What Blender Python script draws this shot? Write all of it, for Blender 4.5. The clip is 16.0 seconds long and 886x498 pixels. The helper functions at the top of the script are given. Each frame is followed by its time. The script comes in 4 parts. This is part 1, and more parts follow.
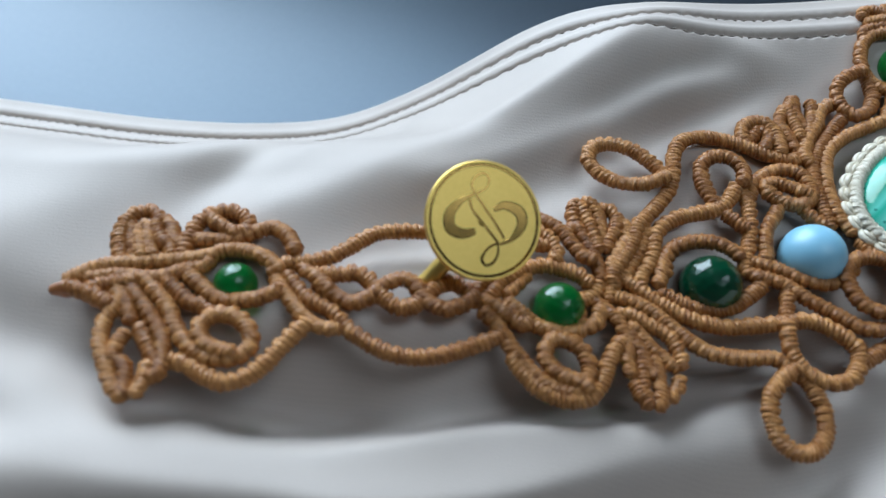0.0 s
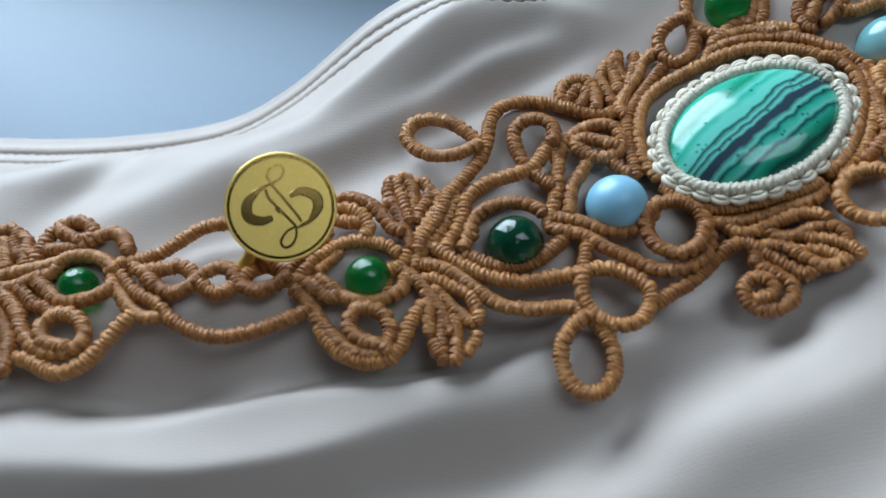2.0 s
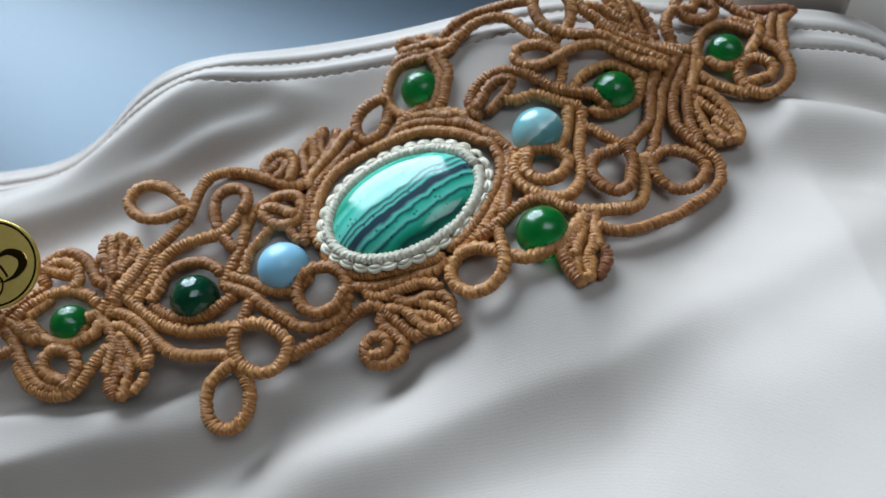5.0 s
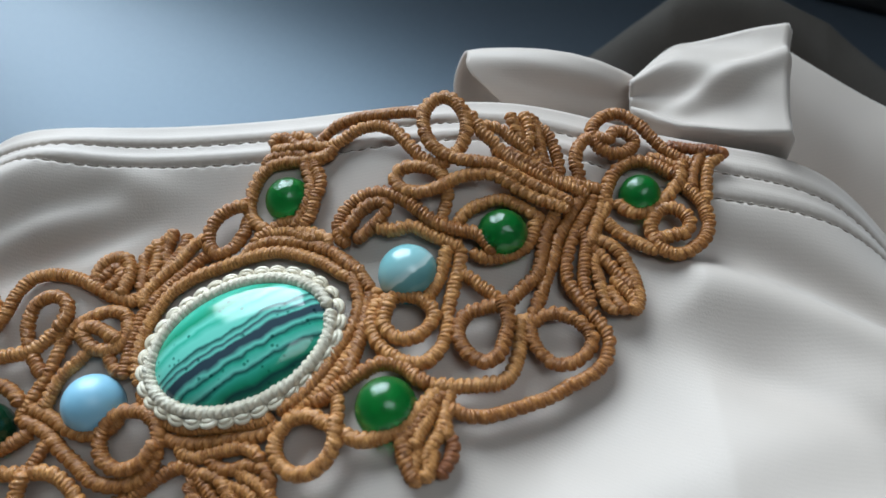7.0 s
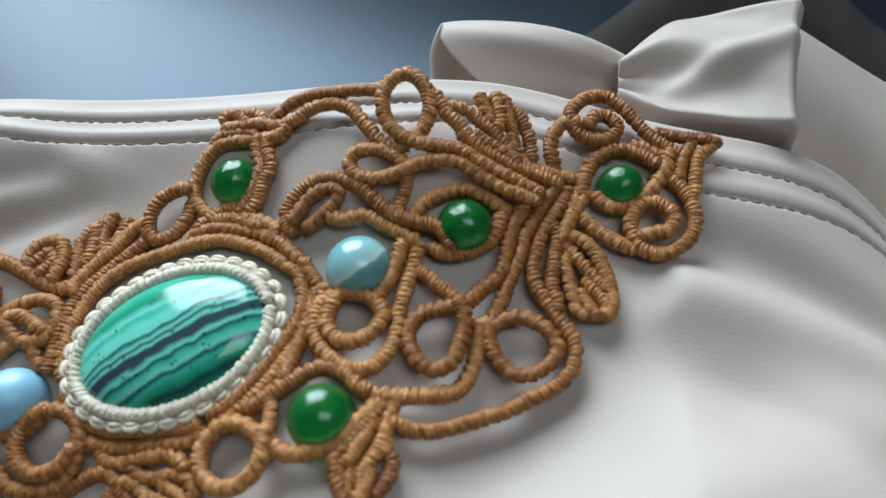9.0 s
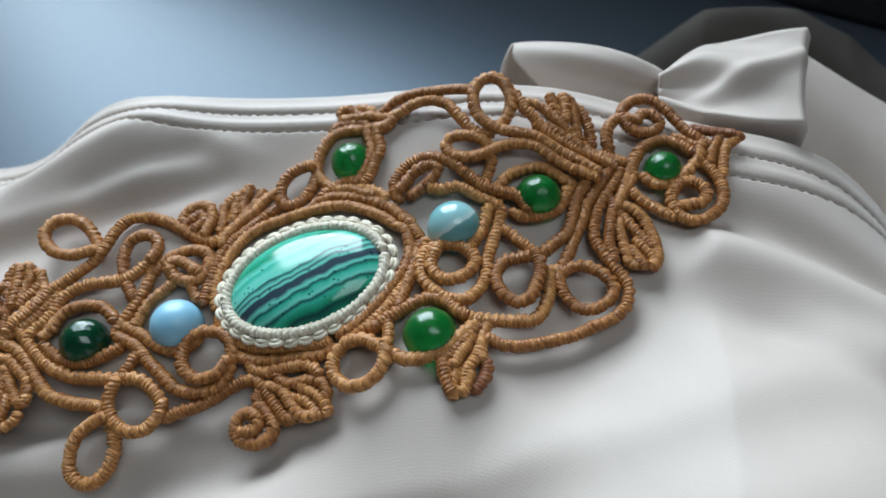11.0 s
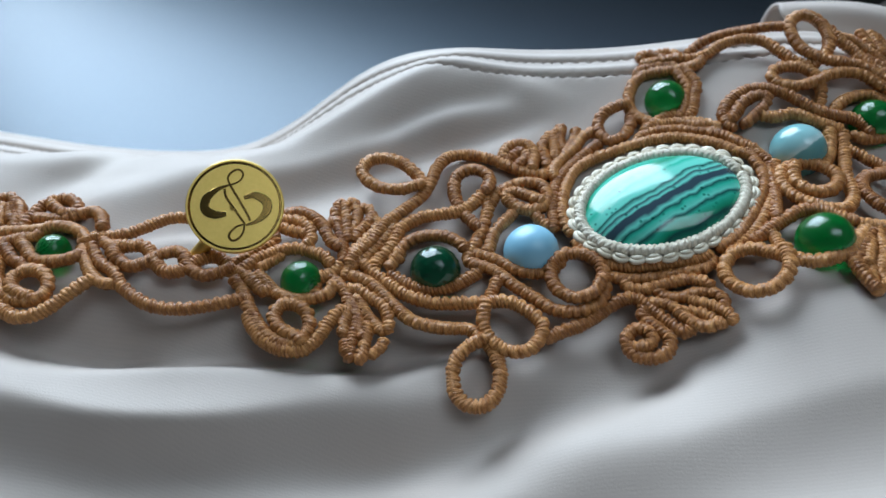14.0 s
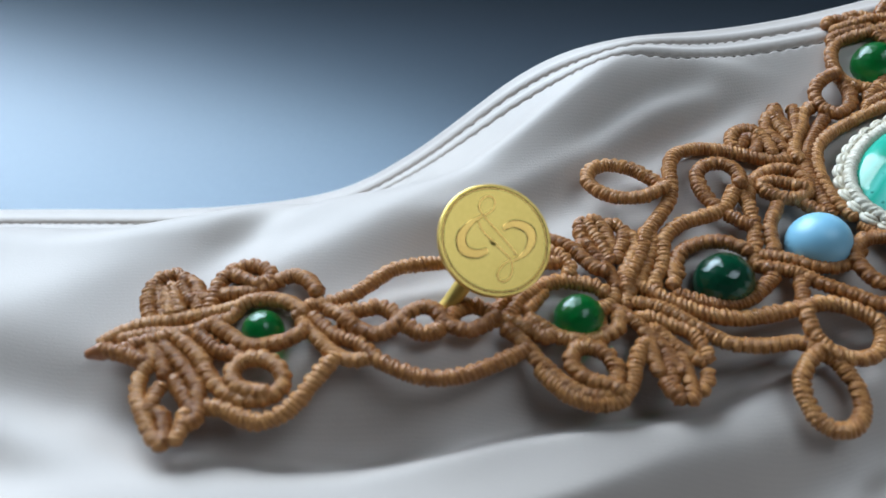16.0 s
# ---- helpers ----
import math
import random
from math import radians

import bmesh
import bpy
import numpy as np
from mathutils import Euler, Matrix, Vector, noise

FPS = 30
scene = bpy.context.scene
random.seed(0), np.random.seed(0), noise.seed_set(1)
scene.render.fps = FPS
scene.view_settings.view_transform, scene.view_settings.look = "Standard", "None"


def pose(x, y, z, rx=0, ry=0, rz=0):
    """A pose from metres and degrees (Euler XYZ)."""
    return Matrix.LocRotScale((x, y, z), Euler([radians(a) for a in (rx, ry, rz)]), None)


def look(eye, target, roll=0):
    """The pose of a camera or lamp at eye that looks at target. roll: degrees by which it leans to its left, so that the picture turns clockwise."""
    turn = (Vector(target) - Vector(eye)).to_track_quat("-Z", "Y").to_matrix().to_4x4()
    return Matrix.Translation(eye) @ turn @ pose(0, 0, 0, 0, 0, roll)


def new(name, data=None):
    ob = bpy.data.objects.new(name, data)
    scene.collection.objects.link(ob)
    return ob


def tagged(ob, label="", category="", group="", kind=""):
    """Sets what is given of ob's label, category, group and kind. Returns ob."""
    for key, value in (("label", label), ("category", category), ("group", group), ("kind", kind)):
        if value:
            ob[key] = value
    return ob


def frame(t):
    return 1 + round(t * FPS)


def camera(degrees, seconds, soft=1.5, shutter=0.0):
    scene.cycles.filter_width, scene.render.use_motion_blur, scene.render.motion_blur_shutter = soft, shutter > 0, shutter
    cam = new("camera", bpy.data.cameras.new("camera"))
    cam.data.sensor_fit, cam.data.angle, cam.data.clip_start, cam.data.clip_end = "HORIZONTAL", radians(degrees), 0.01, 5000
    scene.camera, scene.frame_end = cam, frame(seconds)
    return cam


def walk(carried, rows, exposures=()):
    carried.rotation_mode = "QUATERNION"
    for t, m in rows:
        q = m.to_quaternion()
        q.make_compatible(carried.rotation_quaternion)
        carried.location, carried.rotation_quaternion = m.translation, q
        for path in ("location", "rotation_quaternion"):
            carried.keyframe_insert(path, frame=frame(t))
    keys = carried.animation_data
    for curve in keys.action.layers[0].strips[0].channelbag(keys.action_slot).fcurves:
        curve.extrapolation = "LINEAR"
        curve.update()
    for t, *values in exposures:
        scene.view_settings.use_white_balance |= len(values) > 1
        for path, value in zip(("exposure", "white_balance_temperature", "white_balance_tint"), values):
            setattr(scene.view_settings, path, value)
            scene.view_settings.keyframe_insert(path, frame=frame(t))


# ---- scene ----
cam = camera(60.01, 16.0)
cam.data.dof.use_dof, cam.data.dof.focus_distance, cam.data.dof.aperture_fstop = True, 0.136, 17.0
PATH = [
    (0.0, 0.0019, 0.0002, 0.1397, 41.10, -0.25, -0.45),
    (0.5, 0.0137, 0.0009, 0.1367, 40.69, 1.87, -1.02),
    (1.0, 0.0252, -0.0002, 0.1388, 39.75, 3.99, -1.27),
    (1.5, 0.0330, -0.0043, 0.1404, 39.56, 5.87, -1.47),
    (2.0, 0.0433, -0.0064, 0.1447, 39.06, 7.91, -1.33),
    (2.5, 0.0548, -0.0048, 0.1473, 38.59, 8.89, -1.43),
    (3.0, 0.0671, -0.0058, 0.1530, 38.34, 10.15, -0.92),
    (3.5, 0.0814, -0.0093, 0.1572, 38.03, 10.73, -0.52),
    (4.0, 0.0949, -0.0134, 0.1607, 38.27, 10.84, 0.16),
    (6.5, 0.1284, 0.0154, 0.1599, 38.61, 5.61, 5.02),
    (7.0, 0.1341, 0.0277, 0.1590, 37.90, 5.11, 6.12),
    (7.5, 0.1370, 0.0319, 0.1528, 36.66, 4.78, 6.93),
    (8.0, 0.1387, 0.0396, 0.1494, 35.63, 4.84, 7.51),
    (10.5, 0.1465, 0.0224, 0.1595, 39.18, 6.15, 9.55),
    (11.0, 0.1362, 0.0058, 0.1645, 40.42, 5.49, 9.92),
    (11.5, 0.1257, -0.0086, 0.1639, 41.97, 4.97, 10.12),
    (12.0, 0.1165, -0.0167, 0.1648, 43.11, 4.30, 10.03),
    (12.5, 0.1030, -0.0249, 0.1674, 44.08, 3.76, 9.72),
    (13.0, 0.0884, -0.0310, 0.1653, 44.99, 3.58, 9.07),
    (13.5, 0.0756, -0.0308, 0.1574, 46.06, 3.71, 8.20),
    (14.0, 0.0631, -0.0252, 0.1459, 47.01, 3.91, 6.72),
    (14.5, 0.0448, -0.0191, 0.1382, 47.29, 4.14, 4.70),
    (15.0, 0.0273, -0.0152, 0.1340, 48.03, 4.56, 2.05),
    (15.5, 0.0142, -0.0116, 0.1316, 48.27, 4.98, -1.17),
    (16.0, 0.0010, -0.0103, 0.1346, 48.56, 5.33, -4.63),
]
walk(cam, [(t, pose(*p)) for t, *p in PATH], [(0.0, -0.10, 6300, 10), (4.0, -0.05, 6380, 10), (7.5, 0.0, 6750, 10), (10.5, 0.0, 6750, 10), (13.5, -0.02, 6380, 10), (16.0, 0.0, 6250, 10)])

# ---- light ----
world = bpy.data.worlds.new("sky")
scene.world = world
world.use_nodes = True
wn = world.node_tree
sky = wn.nodes.new("ShaderNodeTexSky")
sky.sky_type, sky.sun_disc = "NISHITA", False
sky.sun_elevation, sky.sun_rotation = radians(40), radians(-20)
wn.nodes["Background"].inputs["Strength"].default_value = 0.10
wn.links.new(sky.outputs["Color"], wn.nodes["Background"].inputs["Color"])


def area_lamp(name, m, width, height, watts, colour):
    data = bpy.data.lights.new(name, "AREA")
    data.shape, data.size, data.size_y, data.energy, data.color = "RECTANGLE", width, height, watts, colour
    ob = new(name, data)
    ob.matrix_world = m
    return ob


# daylight that enters by the window behind the table
area_lamp("window_daylight", look((-0.50, 1.37, 1.00), (0.05, 0.1, 0.05)), 1.36, 1.32, 68.0, (0.70, 0.86, 1.0))
# added fill lamp overhead, placed where the brass disc mirrors it
area_lamp("overhead_fill", look((0.96, -0.30, 1.775), (0.96, -0.299, 0)), 1.28, 0.70, 11.5, (0.75, 0.885, 0.98))

# ---- materials ----


def material(name):
    mat = bpy.data.materials.new(name)
    mat.use_nodes = True
    return mat, mat.node_tree.nodes, mat.node_tree.links, mat.node_tree.nodes["Principled BSDF"]


def ramp(nodes, stops, mode="LINEAR"):
    node = nodes.new("ShaderNodeValToRGB")
    node.color_ramp.interpolation = mode
    e = node.color_ramp.elements
    while len(e) < len(stops):
        e.new(0.5)
    for el, (at, colour) in zip(e, stops):
        el.position, el.color = at, (*colour, 1)
    return node


def noise_tex(nodes, links, scale, detail=3.0, vector=None):
    node = nodes.new("ShaderNodeTexNoise")
    node.inputs["Scale"].default_value, node.inputs["Detail"].default_value = scale, detail
    if vector is None:
        coords = nodes.new("ShaderNodeTexCoord")
        vector = coords.outputs["Object"]
    links.new(vector, node.inputs["Vector"])
    return node


def bump(nodes, links, height, strength, distance, shader, after=None):
    node = nodes.new("ShaderNodeBump")
    node.inputs["Strength"].default_value, node.inputs["Distance"].default_value = strength, distance
    links.new(height, node.inputs["Height"])
    if after is not None:
        links.new(after.outputs["Normal"], node.inputs["Normal"])
    links.new(node.outputs["Normal"], shader.inputs["Normal"])
    return node


def two_tone(name, dark, light, scale, roughness, fine=None, relief=0.0002, metal=0.0, sheen=0.0):
    """A surface that varies between two colours at two scales, with a fine relief."""
    mat, nodes, links, shader = material(name)
    big, small = noise_tex(nodes, links, scale), noise_tex(nodes, links, fine or scale * 12, 4.0)
    mix = nodes.new("ShaderNodeMath")
    mix.operation = "MULTIPLY_ADD"
    links.new(small.outputs["Fac"], mix.inputs[0])
    mix.inputs[1].default_value = 0.5
    half = nodes.new("ShaderNodeMath")
    half.operation = "MULTIPLY"
    half.inputs[1].default_value = 0.5
    links.new(big.outputs["Fac"], half.inputs[0])
    links.new(half.outputs[0], mix.inputs[2])
    colours = ramp(nodes, [(0.3, dark), (0.7, light)])
    links.new(mix.outputs[0], colours.inputs["Fac"])
    links.new(colours.outputs["Color"], shader.inputs["Base Color"])
    shader.inputs["Roughness"].default_value, shader.inputs["Metallic"].default_value = roughness, metal
    shader.inputs["Sheen Weight"].default_value = sheen
    bump(nodes, links, small.outputs["Fac"], 0.5, relief, shader)
    return mat


def cord_material(name, dark, mid, light):
    """Waxed braided cord: each wrap has its own tone, fine fibres run round it."""
    mat, nodes, links, shader = material(name)
    coords, info = nodes.new("ShaderNodeTexCoord"), nodes.new("ShaderNodeObjectInfo")

    def stretched(u, v, scale, detail):
        mapping = nodes.new("ShaderNodeMapping")
        mapping.inputs["Scale"].default_value = (u, v, 1)
        links.new(coords.outputs["UV"], mapping.inputs["Vector"])
        links.new(info.outputs["Random"], mapping.inputs["Location"])
        return noise_tex(nodes, links, scale, detail, mapping.outputs["Vector"])

    wraps, fibres = stretched(1.1, 0.5, 1.0, 1.0), stretched(7.0, 1.6, 1.0, 3.0)
    grain = noise_tex(nodes, links, 3200.0, 3.0, coords.outputs["Object"])
    level = None
    for source, weight in ((info.outputs["Random"], 0.14), (wraps.outputs["Fac"], 0.40), (fibres.outputs["Fac"], 0.50), (grain.outputs["Fac"], 0.35)):
        node = nodes.new("ShaderNodeMath")
        node.operation = "MULTIPLY_ADD"
        links.new(source, node.inputs[0])
        node.inputs[1].default_value = weight
        node.inputs[2].default_value = 0.0
        if level is not None:
            links.new(level, node.inputs[2])
        level = node.outputs[0]
    colours = ramp(nodes, [(0.38, dark), (0.64, mid), (0.90, light)])
    links.new(level, colours.inputs["Fac"])
    links.new(colours.outputs["Color"], shader.inputs["Base Color"])
    shader.inputs["Roughness"].default_value = 0.36
    shader.inputs["Specular IOR Level"].default_value = 0.48
    first = bump(nodes, links, fibres.outputs["Fac"], 1.0, 0.00022, shader)
    bump(nodes, links, grain.outputs["Fac"], 0.4, 0.00012, shader, first)
    return mat


def jersey():
    """Stretch jersey: fine ribs along the cloth and a faint unevenness."""
    mat, nodes, links, shader = material("beige_jersey")
    coords = nodes.new("ShaderNodeTexCoord")
    bend = noise_tex(nodes, links, 45.0, 2.0, coords.outputs["UV"])
    ribs = nodes.new("ShaderNodeTexWave")
    ribs.bands_direction = "Y"
    ribs.inputs["Scale"].default_value, ribs.inputs["Distortion"].default_value = 520.0, 2.6
    ribs.inputs["Detail"].default_value, ribs.inputs["Detail Scale"].default_value = 2.0, 0.6
    links.new(coords.outputs["UV"], ribs.inputs["Vector"])
    grain = noise_tex(nodes, links, 3000.0, 2.0, coords.outputs["UV"])
    colours = ramp(nodes, [(0.25, (0.48, 0.408, 0.360)), (0.75, (0.55, 0.471, 0.417))])
    links.new(bend.outputs["Fac"], colours.inputs["Fac"])
    shade = nodes.new("ShaderNodeMix")
    shade.data_type, shade.blend_type = "RGBA", "MULTIPLY"
    shade.inputs["Factor"].default_value = 0.025
    links.new(colours.outputs["Color"], shade.inputs["A"])
    links.new(ribs.outputs["Color"], shade.inputs["B"])
    links.new(shade.outputs["Result"], shader.inputs["Base Color"])
    shader.inputs["Roughness"].default_value = 0.62
    shader.inputs["Sheen Weight"].default_value, shader.inputs["Sheen Roughness"].default_value = 0.25, 0.4
    first = bump(nodes, links, grain.outputs["Fac"], 0.35, 0.0001, shader)
    bump(nodes, links, ribs.outputs["Fac"], 0.045, 0.0001, shader, first)
    return mat


def gem(name, colour, deep, transmission, roughness=0.16, scale=120.0):
    """Translucent stone, cloudy inside."""
    mat, nodes, links, shader = material(name)
    cloud = noise_tex(nodes, links, scale, 2.0)
    colours = ramp(nodes, [(0.3, deep), (0.7, colour)])
    links.new(cloud.outputs["Fac"], colours.inputs["Fac"])
    links.new(colours.outputs["Color"], shader.inputs["Base Color"])
    shader.inputs["Roughness"].default_value = roughness
    shader.inputs["IOR"].default_value = 1.54
    shader.inputs["Transmission Weight"].default_value = transmission
    return mat


def glare_aqua():
    """Milky aqua stone; the glare across it is painted as a pale band."""
    mat, nodes, links, shader = material("milky_aqua_painted_glare")
    coords, across = nodes.new("ShaderNodeTexCoord"), nodes.new("ShaderNodeVectorMath")
    across.operation = "DOT_PRODUCT"
    across.inputs[1].default_value = (-0.50, 0.45, 0.45)
    links.new(coords.outputs["Generated"], across.inputs[0])
    cloud = noise_tex(nodes, links, 260.0, 2.0, coords.outputs["Object"])
    level = nodes.new("ShaderNodeMath")
    level.operation = "MULTIPLY_ADD"
    level.inputs[1].default_value = 0.10
    links.new(cloud.outputs["Fac"], level.inputs[0])
    links.new(across.outputs["Value"], level.inputs[2])
    colours = ramp(nodes, [(0.05, (0.12, 0.34, 0.35)), (0.225, (0.20, 0.47, 0.48)), (0.25, (0.68, 0.88, 0.87)), (0.33, (0.38, 0.68, 0.70)), (0.62, (0.20, 0.50, 0.53))])
    links.new(level.outputs[0], colours.inputs["Fac"])
    links.new(colours.outputs["Color"], shader.inputs["Base Color"])
    shader.inputs["Roughness"].default_value, shader.inputs["IOR"].default_value = 0.14, 1.54
    shader.inputs["Transmission Weight"].default_value = 0.2
    return mat


def malachite():
    """Banded green stone: wavy layers that run along the stone, dark in the middle."""
    mat, nodes, links, shader = material("banded_malachite")
    coords = nodes.new("ShaderNodeTexCoord")
    warp = noise_tex(nodes, links, 95.0, 3.0, coords.outputs["Object"])
    fine = noise_tex(nodes, links, 420.0, 3.0, coords.outputs["Object"])
    axes = nodes.new("ShaderNodeSeparateXYZ")
    links.new(coords.outputs["Object"], axes.inputs[0])

    def sums(a, factor, b):
        node = nodes.new("ShaderNodeMath")
        node.operation = "MULTIPLY_ADD"
        links.new(a, node.inputs[0])
        node.inputs[1].default_value = factor
        if hasattr(b, "links"):
            links.new(b, node.inputs[2])
        else:
            node.inputs[2].default_value = b
        return node.outputs[0]

    level = sums(axes.outputs["Y"], 46.0, 0.5)
    level = sums(axes.outputs["X"], -10.0, level)
    level = sums(warp.outputs["Fac"], 0.17, level)
    level = sums(fine.outputs["Fac"], 0.03, level)
    level = sums(level, 1.0, -0.02)
    teal, pale, green, dark, navy = (0.035, 0.43, 0.30), (0.15, 0.60, 0.49), (0.012, 0.27, 0.15), (0.012, 0.07, 0.065), (0.035, 0.062, 0.082)
    stops = [(0.0, green), (0.10, (0.015, 0.27, 0.16)), (0.17, dark), (0.20, green), (0.27, teal), (0.30, dark), (0.325, pale), (0.37, teal), (0.395, dark),
             (0.42, pale), (0.455, navy), (0.51, navy), (0.53, pale), (0.56, navy), (0.58, pale), (0.615, dark), (0.635, pale), (0.70, pale), (0.76, teal), (0.80, pale), (0.88, green), (1.0, teal)]
    bands = ramp(nodes, stops)
    links.new(level, bands.inputs["Fac"])
    spots = nodes.new("ShaderNodeTexVoronoi")
    spots.inputs["Scale"].default_value = 700.0
    links.new(coords.outputs["Object"], spots.inputs["Vector"])
    dots = ramp(nodes, [(0.16, (0.25, 0.42, 0.40)), (0.26, (1, 1, 1))])
    links.new(spots.outputs["Distance"], dots.inputs["Fac"])
    where = ramp(nodes, [(0.50, (0, 0, 0)), (0.58, (1, 1, 1))])
    patches = noise_tex(nodes, links, 260.0, 1.0, coords.outputs["Object"])
    links.new(patches.outputs["Fac"], where.inputs["Fac"])
    mix = nodes.new("ShaderNodeMix")
    mix.data_type, mix.blend_type = "RGBA", "MULTIPLY"
    links.new(where.outputs["Color"], mix.inputs["Factor"])
    links.new(bands.outputs["Color"], mix.inputs["A"])
    links.new(dots.outputs["Color"], mix.inputs["B"])
    links.new(mix.outputs["Result"], shader.inputs["Base Color"])
    shader.inputs["Roughness"].default_value = 0.13
    shader.inputs["IOR"].default_value = 1.5
    return mat


CORD = cord_material("waxed_caramel_cord", (0.085, 0.023, 0.004), (0.345, 0.126, 0.031), (0.70, 0.340, 0.112))
RUST = cord_material("scorched_red_cord", (0.10, 0.026, 0.008), (0.24, 0.075, 0.024), (0.38, 0.15, 0.052))
CREAM = cord_material("cream_cord", (0.42, 0.35, 0.24), (0.70, 0.62, 0.48), (0.83, 0.77, 0.64))
CLOTH = jersey()
THREAD = two_tone("beige_thread", (0.30, 0.25, 0.21), (0.42, 0.36, 0.31), 900, 0.7)
GREEN = gem("green_agate", (0.006, 0.42, 0.07), (0.003, 0.22, 0.035), 0.72, 0.22)
DEEP = gem("dark_green_agate", (0.006, 0.11, 0.045), (0.002, 0.04, 0.02), 0.45, 0.15)
SKYBLUE = gem("sky_blue_stone", (0.29, 0.56, 0.72), (0.22, 0.49, 0.66), 0.0, 0.36)
AQUA = glare_aqua()
STONE = malachite()
GOLD = two_tone("satin_brass", (0.72, 0.50, 0.135), (0.80, 0.57, 0.17), 300, 0.48, 1500, 0.00004, 1.0)
POLISHED = two_tone("polished_recessed_brass", (0.20, 0.12, 0.032), (0.25, 0.155, 0.045), 300, 0.16, 1500, 0.00001, 1.0)
TABLETOP = two_tone("blue_grey_laminate", (0.048, 0.058, 0.072), (0.058, 0.069, 0.084), 6, 0.36, 500, 0.00003)
TABLETOP.node_tree.nodes["Principled BSDF"].inputs["IOR"].default_value = 1.47
TABLETOP.node_tree.nodes["Principled BSDF"].inputs["Specular Tint"].default_value = (0.50, 0.76, 1.0, 1)
BLOCKER = two_tone("charcoal_board", (0.035, 0.035, 0.036), (0.05, 0.05, 0.05), 8, 0.85)
PLASTER = two_tone("grey_plaster", (0.075, 0.075, 0.075), (0.10, 0.098, 0.095), 3, 0.9)
SHADED_CLOTH = two_tone("cloth_painted_shade", (0.055, 0.046, 0.039), (0.08, 0.068, 0.058), 60, 0.9, 2500)
FLOOR = two_tone("dark_floor", (0.025, 0.022, 0.02), (0.045, 0.04, 0.035), 5, 0.6)
FRAME = two_tone("white_window_paint", (0.70, 0.70, 0.68), (0.80, 0.80, 0.78), 9, 0.4)

# ---- building helpers ----


def part(name, source, mat, parent=None, label=""):
    """One mesh object under a thing or a part, from a bmesh or a mesh."""
    if isinstance(source, bmesh.types.BMesh):
        mesh = bpy.data.meshes.new(name)
        source.to_mesh(mesh)
        source.free()
    else:
        mesh = source
    if not mesh.materials:
        mesh.materials.append(mat)
    ob = new(name, mesh)
    if parent is not None:
        ob.parent = parent
    if label:
        ob["label"] = label
    return ob


def grid_mesh(name, rows, smooth=True, closed=False, uv=None):
    """A mesh over a grid of points: rows of equal length."""
    n, m = len(rows), len(rows[0])
    verts = [tuple(p) for row in rows for p in row]
    last = m if closed else m - 1
    faces = [(i * m + j, i * m + (j + 1) % m, (i + 1) * m + (j + 1) % m, (i + 1) * m + j) for i in range(n - 1) for j in range(last)]
    mesh = bpy.data.meshes.new(name)
    mesh.from_pydata(verts, [], faces)
    mesh.polygons.foreach_set("use_smooth", [smooth] * len(faces))
    if uv is not None:
        flat = [tuple(p) for row in uv for p in row]
        layer = mesh.uv_layers.new(name="UVMap")
        index = np.empty(len(mesh.loops), dtype=np.int32)
        mesh.loops.foreach_get("vertex_index", index)
        layer.data.foreach_set("uv", np.array(flat, dtype=np.float32)[index].ravel())
    return mesh


def spline(points, step):
    """Points at even steps along a smooth curve through the given ones."""
    p = np.array(points, float)
    if len(p) == 2:
        p = np.array([p[0], p.mean(0), p[1]])
    q = np.vstack([2 * p[0] - p[1], p, 2 * p[-1] - p[-2]])
    dense = []
    for k in range(1, len(q) - 2):
        a, b, c, d = q[k - 1:k + 3]
        knots = [0.0]
        for u, v in ((a, b), (b, c), (c, d)):
            knots.append(knots[-1] + max(np.linalg.norm(v - u), 1e-7) ** 0.5)
        t = np.linspace(knots[1], knots[2], 24, endpoint=False)[:, None]
        t0, t1, t2, t3 = knots
        a1 = (t1 - t) / (t1 - t0) * a + (t - t0) / (t1 - t0) * b
        a2 = (t2 - t) / (t2 - t1) * b + (t - t1) / (t2 - t1) * c
        a3 = (t3 - t) / (t3 - t2) * c + (t - t2) / (t3 - t2) * d
        b1 = (t2 - t) / (t2 - t0) * a1 + (t - t0) / (t2 - t0) * a2
        b2 = (t3 - t) / (t3 - t1) * a2 + (t - t1) / (t3 - t1) * a3
        dense.append((t2 - t) / (t2 - t1) * b1 + (t - t1) / (t2 - t1) * b2)
    dense = np.vstack(dense + [p[-1:]])
    run = np.r_[0, np.cumsum(np.linalg.norm(np.diff(dense, axis=0), axis=1))]
    at = np.linspace(0, run[-1], max(4, int(run[-1] / step) + 1))
    return np.stack([np.interp(at, run, dense[:, n]) for n in range(3)], 1), at


def box_mesh(name, sx, sy, sz, bevel=0.0):
    bm = bmesh.new()
    bmesh.ops.create_cube(bm, size=1, matrix=Matrix.Diagonal((sx, sy, sz, 1)))
    if bevel:
        bmesh.ops.bevel(bm, geom=bm.edges[:], offset=bevel, segments=3, affect="EDGES", profile=0.5)
    mesh = bpy.data.meshes.new(name)
    bm.to_mesh(mesh)
    bm.free()
    return mesh


# ---- the room ----


def setting(name, size, place, mat, label, category):
    ob = part(name, box_mesh(name, *size), mat)
    ob.location = place
    return tagged(ob, label, category, kind="structure")


setting("floor", (3.6, 3.6, 0.06), (0.1, 0.1, -0.78), FLOOR, "dark floor of a plain room below the table", "floor")
